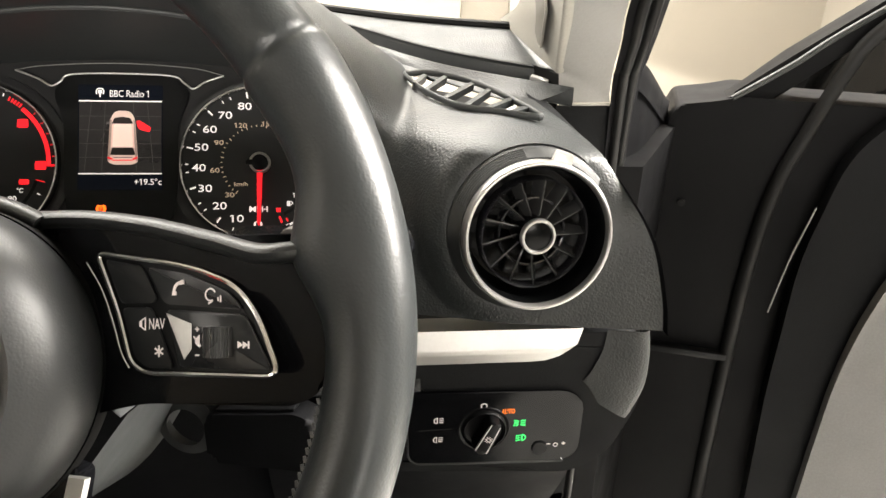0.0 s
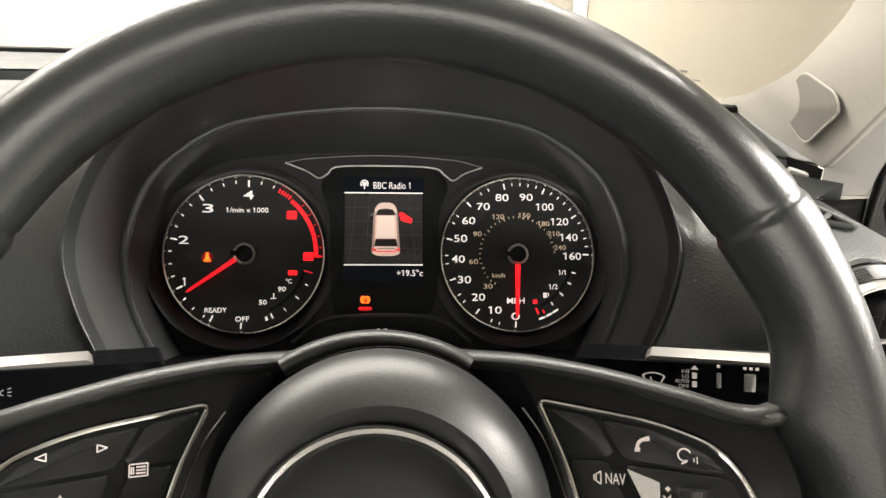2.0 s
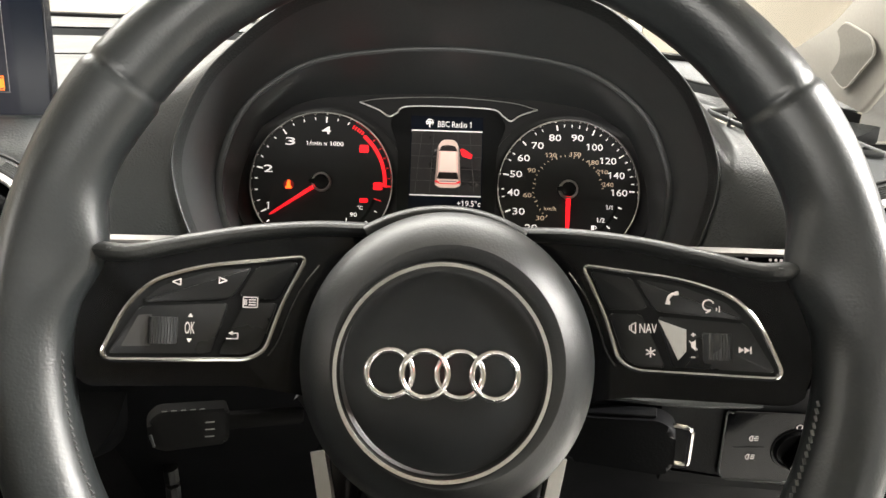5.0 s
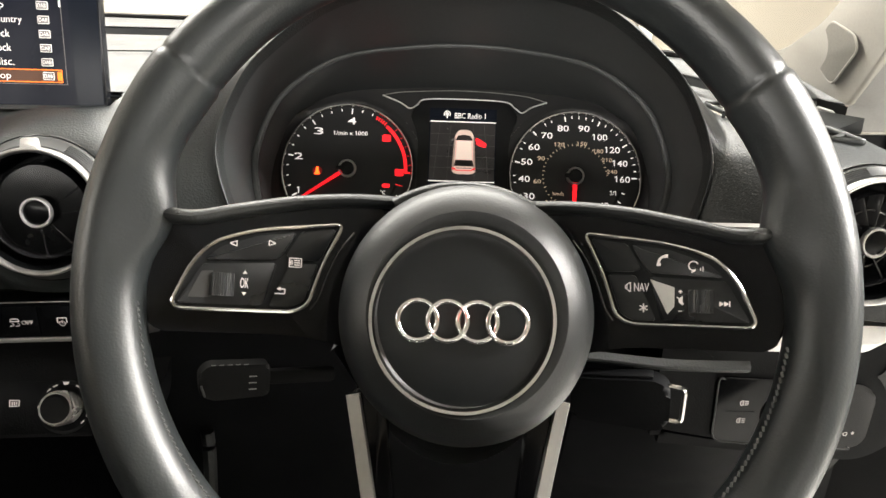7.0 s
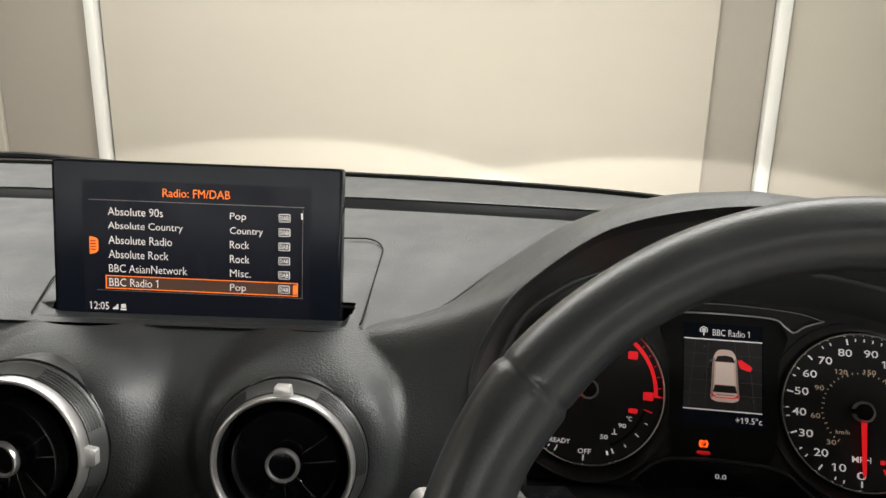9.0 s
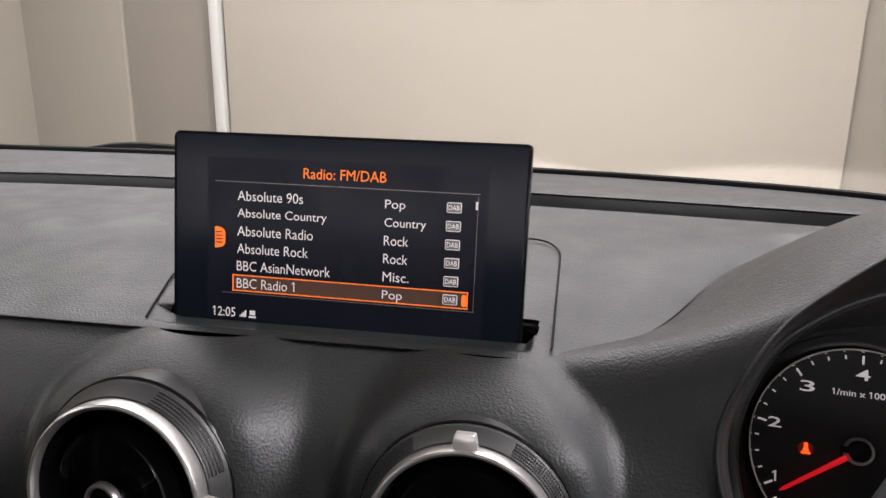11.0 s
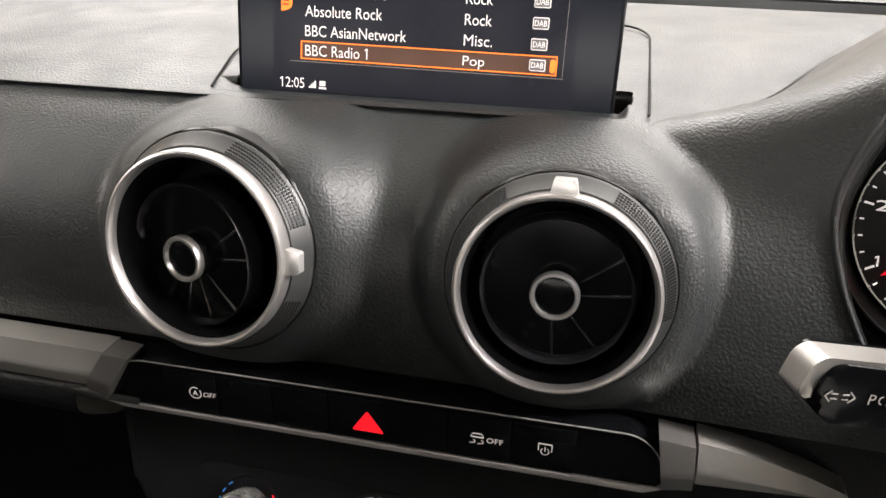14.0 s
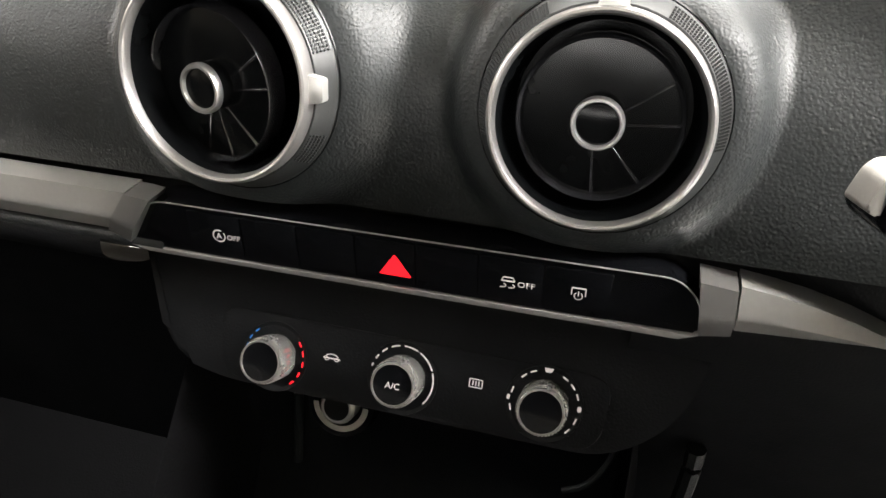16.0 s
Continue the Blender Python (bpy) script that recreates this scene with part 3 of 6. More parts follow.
part("pad_crease", sweep(catmull([Vector(p) + Vector((0, 0, -0.0008)) for p in crease[4:14]], 90), disc(0.0017, 8)), SOFT, dash)
drop = [Vector(p) + Vector((0, 0.002, -0.014)) for p in groove]
part("defroster_channel", patch([groove, drop, [Vector(p) + Vector((0, 0.03, -0.012)) for p in groove], [Vector(p) + Vector((0, 0.034, 0.0035)) for p in groove]], 160, 14), HOODIN, dash)
rear = [(-1.14, 0.60, 0.080), (-0.85, 0.655, 0.078), (-0.6, 0.682, 0.076), (-0.43, 0.688, 0.075), (-0.34, 0.686, 0.075), (-0.29, 0.683, 0.075), (-0.25, 0.680, 0.075), (-0.19, 0.672, 0.075), (-0.12, 0.660, 0.075), (-0.06, 0.645, 0.075),
        (0.0, 0.620, 0.075), (0.09, 0.560, 0.075), (0.16, 0.490, 0.074), (0.235, 0.435, 0.073), (0.338, 0.410, 0.071)]
strip0 = [Vector(p) + Vector((0, 0.034, 0.0035)) for p in groove]
part("rear_strip", patch([strip0, [Vector(p) * 0.9 + Vector(q) * 0.1 + Vector((0, 0, 0.003)) for p, q in zip(strip0, rear)], rear], 160, 16), SOFT, dash)

part("windscreen_seal", sweep(catmull([Vector(p) + Vector((0, 0.004, 0.001)) for p in rear], 90), disc(0.0045, 8)), RUBBER, dash, "black rubber windscreen seal")
# Black block added inside the dash to stop light showing through the screen slot.
part("slot_backing", box(0.52, 0.10, 0.34, (-0.09, -0.024, -0.285), 0.01), RUBBER, dash).matrix_world = CONSOLE
left_a = [con(0.124, v, z) for v, z in ((0.012, -0.078), (0.016, -0.04), (0.027, 0.0), (0.058, 0.026))] + [con(0.124, 0.086, 0.040), (-0.21, 0.300, 0.048), (-0.159, 0.400, 0.0625), (-0.08, 0.455, 0.067), (0.0, 0.470, 0.069)]
left_l = [whl(*p) for p in LIP]
rise = [0, 0, 0, -0.002, -0.004, 0.002, 0.012, 0.020, 0.022]
part("hood_shell", patch([left_a, [Vector(a) * 0.5 + Vector(b) * 0.5 + Vector((0, 0, r)) for a, b, r in zip(left_a, left_l, rise)],
                          [Vector(a) * 0.18 + Vector(b) * 0.82 + Vector((0, 0, r * 0.7)) for a, b, r in zip(left_a, left_l, rise)], left_l], 200, 120, swell, in_vent), SOFT, dash)
right_a = [Vector(p) for p in ((0.196, 0.158, -0.062), (0.197, 0.164, -0.035), (0.199, 0.178, -0.004), (0.202, 0.205, 0.022), (0.206, 0.262, 0.037), (0.205, 0.352, 0.0512), (0.17, 0.385, 0.056), (0.1, 0.440, 0.067), (0.0, 0.470, 0.069))]
right_l = [whl(-u, v, w) for u, v, w in LIP]
part("hood_shell", patch([right_a, [Vector(a) * 0.5 + Vector(b) * 0.5 + Vector((0, 0, r)) for a, b, r in zip(right_a, right_l, rise)],
                          [Vector(a) * 0.18 + Vector(b) * 0.82 + Vector((0, 0, r * 0.7)) for a, b, r in zip(right_a, right_l, rise)], right_l], 90, 60, swell, in_vent), SOFT, dash)
edge = [(0.346, 0.133, -0.064), (0.343, 0.136, -0.042), (0.334, 0.142, -0.010), (0.319, 0.157, 0.016), (0.303, 0.192, 0.036), (0.287, 0.262, 0.044)]
ridge = [(0.275, 0.142, -0.063), (0.274, 0.146, -0.040), (0.272, 0.153, -0.008), (0.266, 0.170, 0.018), (0.258, 0.205, 0.037), (0.247, 0.308, 0.0456)]
part("end_pod", patch([right_a[:6], ridge, edge], 150, 130, swell, lambda p: in_vent(p) or in_grille(p)), SOFT, dash)
# Side and underside take the darkened plastic, unlike the pod's face.
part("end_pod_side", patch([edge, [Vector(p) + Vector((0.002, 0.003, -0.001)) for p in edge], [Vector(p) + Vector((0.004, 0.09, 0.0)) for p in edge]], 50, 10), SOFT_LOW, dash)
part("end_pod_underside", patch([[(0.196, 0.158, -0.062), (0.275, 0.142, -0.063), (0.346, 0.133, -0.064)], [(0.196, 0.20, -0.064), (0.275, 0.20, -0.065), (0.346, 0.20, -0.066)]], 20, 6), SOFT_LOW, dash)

# instrument hood: the dark funnel inside the shell
def hood_ring(f, grow=1.0, out=0.0):
    """A ring of the hood's inside, from its lip (f = 0) to the dials (f = 1)."""
    half = [(u + (a - u) * f, v + (b - v) * f, w + (-0.288 - w) * f + out) for (u, v, w), (a, b) in zip(LIP, THROAT)]
    return [whl(u * grow, 0.125 + (v - 0.125) * grow, w) for u, v, w in half + [(-u, v, w) for u, v, w in half[-2::-1]]]
part("hood_lip", patch([hood_ring(0), hood_ring(0, 0.994, 0.002), hood_ring(0, 0.986, 0.001), hood_ring(0.08, 0.984)], 120, 20), SOFT, dash)
part("instrument_hood", patch([hood_ring(0.08, 0.984), hood_ring(0.22, 0.985), hood_ring(0.40, 0.99), hood_ring(0.54, 1.004)], 120, 16), HOODIN, dash, "matt black instrument hood")
part("hood_ledge", patch([hood_ring(0.54, 1.004), hood_ring(0.538, 0.992), hood_ring(0.545, 0.978), hood_ring(0.57, 0.972), hood_ring(0.8, 0.988), hood_ring(1.0, 1.0)], 120, 30), HOODIN, dash)
part("hood_floor", patch([[whl(-0.14, 0.03, -0.13), whl(0, 0.026, -0.12), whl(0.14, 0.03, -0.13)], [whl(-0.15, 0.048, -0.21), whl(0, 0.052, -0.21), whl(0.15, 0.048, -0.21)],
                          [whl(-0.17, 0.055, -0.29), whl(0, 0.058, -0.29), whl(0.17, 0.055, -0.29)]], 30, 12), SATINBLACK, dash)

# lower dashboard
part("lower_lip", sweep([con(u, 0.004, -0.1135) for u in (-0.8, -0.5, -0.3, -0.2, -0.13)], disc(0.0075, 14, 0.0060)), SOFT, dash)
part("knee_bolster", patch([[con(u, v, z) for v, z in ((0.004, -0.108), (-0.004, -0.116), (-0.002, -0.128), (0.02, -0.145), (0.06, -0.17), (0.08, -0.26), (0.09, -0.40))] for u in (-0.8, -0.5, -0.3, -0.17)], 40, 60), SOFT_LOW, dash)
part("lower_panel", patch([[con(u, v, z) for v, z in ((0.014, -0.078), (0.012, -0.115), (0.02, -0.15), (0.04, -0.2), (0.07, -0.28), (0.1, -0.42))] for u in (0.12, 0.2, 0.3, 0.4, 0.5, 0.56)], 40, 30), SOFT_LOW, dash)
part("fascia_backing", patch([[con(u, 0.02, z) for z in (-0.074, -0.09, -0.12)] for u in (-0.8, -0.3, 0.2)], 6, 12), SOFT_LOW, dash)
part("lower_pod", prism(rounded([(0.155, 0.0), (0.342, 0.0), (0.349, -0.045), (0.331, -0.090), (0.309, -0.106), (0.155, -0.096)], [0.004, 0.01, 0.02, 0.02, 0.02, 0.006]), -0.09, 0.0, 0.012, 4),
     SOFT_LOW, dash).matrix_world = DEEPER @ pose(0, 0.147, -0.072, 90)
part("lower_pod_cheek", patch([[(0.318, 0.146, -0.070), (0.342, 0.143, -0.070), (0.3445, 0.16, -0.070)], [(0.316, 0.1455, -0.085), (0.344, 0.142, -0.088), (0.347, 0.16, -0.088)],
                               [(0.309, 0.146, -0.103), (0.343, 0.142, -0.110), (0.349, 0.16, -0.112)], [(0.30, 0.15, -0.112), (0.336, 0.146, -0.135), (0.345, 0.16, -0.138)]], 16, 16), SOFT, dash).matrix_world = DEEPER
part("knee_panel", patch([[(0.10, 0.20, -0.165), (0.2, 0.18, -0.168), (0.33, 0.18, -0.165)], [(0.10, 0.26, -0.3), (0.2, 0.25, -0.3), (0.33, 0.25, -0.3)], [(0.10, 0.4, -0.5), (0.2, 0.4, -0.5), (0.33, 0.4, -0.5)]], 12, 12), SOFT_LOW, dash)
part("column_cover", patch([[whl(u, -0.02 + 0.04 * (1 - (u / 0.07) ** 2), -0.06) for u in (-0.07, -0.035, 0, 0.035, 0.07)], [whl(u, 0.0 + 0.035 * (1 - (u / 0.08) ** 2), -0.2) for u in (-0.08, -0.04, 0, 0.04, 0.08)]], 24, 8), HOODIN, dash)
part("column_cover", patch([[whl(u, -0.02 - 0.06 * (1 - (u / 0.07) ** 2), -0.07) for u in (-0.07, -0.035, 0, 0.035, 0.07)], [whl(u, -0.0 - 0.09 * (1 - (u / 0.08) ** 2), -0.22) for u in (-0.08, -0.04, 0, 0.04, 0.08)]], 24, 8), HOODIN, dash)
part("column_shelf", patch([[(0.085, 0.142, -0.093), (0.15, 0.140, -0.097), (0.205, 0.143, -0.098)], [(0.085, 0.138, -0.099), (0.15, 0.136, -0.103), (0.205, 0.139, -0.104)], [(0.085, 0.16, -0.112), (0.15, 0.155, -0.115), (0.205, 0.155, -0.115)]], 14, 10), SOFT, dash)

# raised lid of the screen well, and the slot it rises from
lid = [(-0.118, 0.09), (-0.135, 0.155), (-0.120, 0.235), (0.112, 0.245), (0.1245, 0.225), (0.1245, 0.09)]
def pad_z(v):
    return 0.0415 + 0.0285 * min(1, max(0, (v - 0.086) / 0.19)) ** 0.85
part("lid_seam", sweep([con(u, v, pad_z(v) + 0.0008) for u, v in rounded(lid, [0.001, 0.02, 0.02, 0.02, 0.02, 0.001], 6)], disc(0.0007, 6)), RUBBER, dash, "fine dark lid joint")
part("screen_slot", prism(rounded([(-0.135, -0.020), (0.135, -0.020), (0.135, 0.028), (-0.135, 0.028)], 0.010), -0.012, -0.006, 0.0008), RUBBER, dash).matrix_world = CONSOLE @ pose(0, 0.0365, -0.110, -84, 0, 0)
part("slot_rim", sweep([(x, y, 0.0) for x, y in [(-0.1175, -0.008)] + rounded([(-0.1175, -0.0080), (-0.1175, 0.0130), (0.1175, 0.0130), (0.1175, -0.0080)], [0, 0.008, 0.008, 0])[1:-1] + [(0.1175, -0.008)]], disc(0.0014, 8)), SOFT, dash).matrix_world = CONSOLE @ pose(0, 0.0428, -0.1110, -85, 0, 0)


# ---- round air vents ----
def air_vent(m, clip, ribs, blade_mat, label, turn, blades):
    v = thing("air_vent", m, label, "air vent", "round dashboard air vents")
    part("collar", lathe([(0.0532, -0.035), (0.0532, -0.0128), (0.0529, -0.0117), (0.0521, -0.0109), (0.0476, -0.0030), (0.0465, -0.0030)]), COLLAR, v)
    part("collar_edge", lathe([(0.0530, -0.0136), (0.0537, -0.0126), (0.0544, -0.0138)]), VENTBLACK, v)
    part("ring", lathe([(0.0466, -0.003), (0.0466, 0.0030), (0.0460, 0.0048), (0.0450, 0.0054), (0.0440, 0.0050), (0.0430, 0.003), (0.0426, -0.004)]), CHROME, v, "satin chrome ring")
    part("bowl", lathe([(0.0428, 0.001), (0.0405, -0.006), (0.0385, -0.026), (0.0, -0.028)]), VENTBLACK, v, "glossy black bowl")
    shut = len(blades) < 13
    if shut:
        part("shutter", lathe([(0.0338, -0.0066), (0.020, -0.0058), (0.0, -0.0058)]), VENTBLACK, v, "glossy black closed shutter").matrix_local = turn
    core = part("core", lathe([(0.0352, -0.012), (0.0352, -0.003), (0.0345, -0.0015), (0.0335, -0.003), (0.0335, -0.012)]), VENTGLINT, v)
    part("inner_ring", lathe([(0.0222, -0.016), (0.0222, -0.008), (0.0214, -0.0075), (0.0206, -0.008), (0.0206, -0.016)]), VENTGLINT, core)
    for a in blades:
        part("blade", box(0.0245, 0.0011, 0.010, (0.0, 0, 0), 0.0003), blade_mat, core).matrix_local = pose(0, 0, -0.010, 0, 0, a) @ pose(0.0222, 0, 0, 28, 0, 0)
    knob = part("cap", lathe([(0.0108, -0.02), (0.0108, 0.0006), (0.0098, 0.002), (0.0085, 0.0026), (0.0, 0.0024)], 40), VENTBLACK, core)
    part("cap_ring", lathe([(0.0112, 0.0005), (0.0112, 0.003), (0.0106, 0.0042), (0.0094, 0.0042), (0.0088, 0.0026)], 48), CHROME, knob, "satin chrome cap ring")
    core.matrix_local = turn
    bm = prism(rounded([(-0.0062, -0.0035), (0.0062, -0.0035), (0.0048, 0.0042), (-0.0048, 0.0042)], 0.0012), -0.003, 0.0022, 0.0006)
    c = part("clip", bm, ALU, v, "silver position tab")
    c.matrix_local = pose(0, 0, 0.0005, 0, 0, clip - 90) @ Matrix.Translation((0, 0.0486, -0.0006))
    knurl = []
    for a0, a1 in ribs:
        for i in range(int((a1 - a0) / 1.7)):
            a = a0 + i * 1.7
            for k in range(5):
                knurl.append(box(0.0008, 0.0010, 0.0014, (0, 0, 0), turn=pose(0, 0, 0, 0, 0, a) @ Matrix.Translation((0.0483 + 0.0009 * k, 0, -0.0042 - 0.00158 * k))))
    out = bmesh.new()
    for b in knurl:
        me = bpy.data.meshes.new("tmp")
        b.to_mesh(me)
        b.free()
        out.from_mesh(me)
        bpy.data.meshes.remove(me)
    tagged(part("knurling", out, COLLAR, v, smooth=0), kind="stuff")
    return v


air_vent(VENTS[0], 1, [(18, 75), (-42, -22)], VENTGLINT, "round black air vent with satin chrome ring, turned aside", pose(-0.0075, -0.0055, -0.003, 3, -9, 0), (-125, -100, -75, -45, 8, 36))
air_vent(VENTS[1], 90, [(-8, 66), (122, 196)], VENTGLINT, "round black air vent with satin chrome ring in the console", pose(0, 0, -0.001, 0, 0, 0), (36, -85, -48, 5))
air_vent(VENTS[2], 74, [(100, 160), (-60, 40)], material("vent_blade_plastic", (0.03, 0.03, 0.03), 0.2, mottle=0.05), "round black air vent with open blades at the dashboard end", pose(0, 0, -0.001, 4, 4, 20), [360 / 13 * i + 8 for i in range(13)])


# ---- instrument cluster ----
cluster = thing("instrument_cluster", CLUSTER, "lit black instrument cluster with two round dials", "instrument cluster")
part("face_plate", prism(rounded([(-0.185, -0.072), (0.185, -0.072), (0.185, 0.06), (0.14, 0.094), (-0.14, 0.094), (-0.185, 0.06)], 0.03), -0.012, -0.002), DIAL, cluster)
part("display_bezel", prism(rounded([(-0.034, -0.046), (0.036, -0.046), (0.041, -0.02), (0.041, 0.03), (0.05, 0.053), (0.037, 0.0645), (-0.034, 0.0645), (-0.047, 0.053), (-0.038, 0.03), (-0.038, -0.02)], 0.01), -0.002, 0.001, 0.0005), SATINBLACK, cluster)


def ticks(dial, spec, r_out, mat, name="dial_scale"):
    """spec: angle, length and width of each mark, told in degrees and metres."""
    bms = []
    for a, ln, wd in spec:
        c, s = math.cos(radians(a)), math.sin(radians(a))
        bms.append(bar2(r_out * c, r_out * s, (r_out - ln) * c, (r_out - ln) * s, wd, 0.0006))
    return part(name, merge(*bms), mat, dial, smooth=0)


def dial_body(x, label):
    d = part("dial", lathe([(0.0, 0.0), (0.0560, 0.0), (0.0560, 0.0002)], 96, (0, 0, 0)), DIAL, cluster, label)
    d.matrix_local = Matrix.Translation((x, 0, 0.0012))
    part("rim", lathe([(0.0552, -0.001), (0.0553, 0.0026), (0.0560, 0.0036), (0.0570, 0.0036), (0.0576, 0.0026), (0.0577, -0.003)], 120), BRIGHT, d, "thin chrome rim")
    part("hub_ring", lathe([(0.0058, 0.001), (0.0062, 0.0045), (0.0072, 0.005), (0.0077, 0.0044), (0.0077, 0.001)], 48), ALU, d)
    part("hub", lathe([(0.0058, 0.001), (0.0058, 0.0052), (0.0048, 0.006), (0.0, 0.006)], 40), SATINBLACK, d)
    return d


def needle(d, dx, dy, wide=0.0032):
    ln = math.hypot(dx, dy)
    bm = prism([(0.004, -wide / 2), (0.004, wide / 2), (ln - 0.003, wide * 0.28), (ln, 0), (ln - 0.003, -wide * 0.28)], 0.0032, 0.0042, 0.0003)
    n = part("needle", bm, RED, d, "lit red needle")
    n.matrix_local = pose(0, 0, 0, 0, 0, math.degrees(math.atan2(dy, dx)))
    t = part("needle_tail", prism(rounded([(-0.0098, -0.0016), (0.0, -0.0024), (0.0, 0.0024), (-0.0098, 0.0016)], 0.001), 0.004, 0.0056, 0.0004), SATINBLACK, d)
    t.matrix_local = n.matrix_local.copy()


def dial_cup(d, middle):
    """The raised collar that hugs the outer and lower side of a dial and fades out towards the display."""
    bm, rings, n = bmesh.new(), [], 120
    for i in range(n):
        a = 360 * i / n
        off = abs((a - middle + 180) % 360 - 180)
        f = min(1.0, max(0.0, (112 - off) / 62))
        f = f * f * (3 - 2 * f)
        c, s = math.cos(radians(a)), math.sin(radians(a))
        prof = [(0.0580, -0.001), (0.0592, 0.003 * f), (0.0622 + 0.0008 * f, 0.0075 * f), (0.0640 + 0.0022 * f, 0.0125 * f), (0.0650 + 0.0024 * f, 0.0132 * f), (0.0656 + 0.0030 * f, 0.0122 * f), (0.0660 + 0.0032 * f, -0.003)]
        rings.append([bm.verts.new((r * c, r * s, z - 0.0014 * (1 - f))) for r, z in prof])
    for i in range(n):
        p, q = rings[i], rings[(i + 1) % n]
        for j in range(len(p) - 1):
            bm.faces.new((p[j], q[j], q[j + 1], p[j + 1]))
    part("dial_cup", bm, CUP, d, "collar round the dial, darkened for shade")


NUM = dict(bold=0.004, name="numeral")
tach = dial_body(-0.0983, "rev counter dial")
for s, x, y, w, h in (("4", 0.0018, 0.0427, 0.0075, 0.0062), ("3", -0.0268, 0.0328, 0.0078, 0.0062), ("2", -0.0432, 0.0100, 0.0072, 0.0058), ("1", -0.0422, -0.0200, None, 0.0058)):
    write(s, WHITE, tach, width=w, height=h, at=(x, y, 0.0006), **NUM)
write("READY", WHITE, tach, width=0.0155, height=0.0034, at=(-0.0196, -0.0402, 0.0006), bold=0.01)
write("OFF", WHITE, tach, width=0.0098, height=0.0036, at=(-0.001, -0.0465, 0.0006), bold=0.01)
write("1/min x 1000", WHITE, tach, width=0.0300, height=0.0036, at=(0.0011, 0.0317, 0.0006), bold=0.008)
write("50", WHITE, tach, width=0.0058, height=0.0034, at=(0.0132, -0.0347, 0.0006), bold=0.01)
write("90", WHITE, tach, width=0.0058, height=0.0034, at=(0.0264, -0.0253, 0.0006), bold=0.01)
write("°C", WHITE, tach, width=0.0042, height=0.0034, at=(0.0314, -0.0196, 0.0006), bold=0.01)
ticks(tach, [(a, 0.0048 if (a - 88) % 40 == 0 else 0.0022, 0.0011 if (a - 88) % 40 == 0 else 0.0008) for a in range(68, 229, 10) if a not in (228,)]
      + [(218, 0.0022, 0.0008), (228, 0.0022, 0.0008), (238, 0.0022, 0.0008), (244, 0.0046, 0.001), (268, 0.0044, 0.001)], 0.0535, WHITE)
part("red_band", merge(arc2(0, 0, 0.0505, -2, 50, 0.0028, 0.0006), *[arc2(0, 0, 0.0515, a, a + 1.2, 0.0030, 0.0006, 2) for a in (52, 54.5, 57, 59.5, 62)], bar2(0.0495, -0.0018, 0.0545, -0.0018, 0.0012, 0.0006)), RED, tach, smooth=0)
ticks(tach, [(a, 0.0016, 0.0006) for a in (5, 14, 23, 32, 41)], 0.0545, REDDIM, "red_scale")
for x, y, w, h in ((0.0328, 0.0283, 0.0072, 0.0060), (0.0450, -0.0018, 0.0074, 0.0060), (0.0340, -0.0136, 0.0066, 0.0034)):
    part("red_numeral", prism(rounded([(x - w / 2, y - h / 2), (x + w / 2, y - h / 2), (x + w / 2, y + h / 2), (x - w / 2, y + h / 2)], 0.001), 0.0005, 0.0009), RED, tach, smooth=0)
ticks(tach, [(-16, 0.0062, 0.0007)], 0.050, REDDIM, "red_scale")
ticks(tach, [(-27, 0.0024, 0.0008), (-40, 0.0034, 0.001), (-54, 0.0024, 0.0008), (-66, 0.0036, 0.001), (-71, 0.0030, 0.0016)], 0.0505, WHITE)
part("gauge_arc", arc2(0, 0, 0.0442, -66, -16, 0.0022, 0.0004), SATINBLACK, tach, smooth=0)
part("belt_lamp", merge(lathe([(0.0, 0.0009), (0.0011, 0.0009)], 14, (0, 0.0028, 0)), prism([(-0.0016, -0.001), (0.0016, -0.001), (0.0009, 0.0018), (-0.0009, 0.0018)], 0.0005, 0.0009), bar2(-0.0024, -0.0018, 0.0024, -0.0018, 0.0013, 0.0005)), WARN, tach, "red seat-belt warning light", smooth=0).matrix_local = Matrix.Translation((-0.0264, -0.0030, 0))
part("temperature_mark", merge(bar2(0, -0.0012, 0, 0.0022, 0.0007, 0.0005), bar2(-0.002, -0.0016, 0.002, -0.0016, 0.0007, 0.0005)), WHITE, tach, smooth=0).matrix_local = Matrix.Translation((0.0208, -0.0303, 0))
# Halo of the belt lamp, painted as a dim glowing disc.
part("belt_lamp_halo", flat([(-0.0264 + 0.0042 * math.cos(radians(a)), -0.0026 + 0.0040 * math.sin(radians(a))) for a in range(0, 360, 15)], 0.0004), material("dim_red_halo", (0.22, 0.006, 0.006), 0.5, emit=0.22, mottle=0.05), tach, smooth=0)
needle(tach, -0.0400, -0.0276)
dial_cup(tach, 225)

speedo = dial_body(0.0992, "speedometer dial")
K = 3.78e-4
for s, px, py in (("0", -5, -120), ("10", -45, -108), ("20", -77, -83), ("30", -104, -49), ("40", -116, -9), ("50", -111, 31), ("60", -95, 66), ("70", -66, 94), ("80", -29, 112),
                  ("90", 19, 113), ("100", 56, 94), ("120", 85, 65), ("140", 103, 34), ("160", 109, -3)):
    write(s, WHITE, speedo, width=0.0034 * len(s) + 0.0030, height=0.0054, at=(px * K, py * K, 0.0006), **NUM)
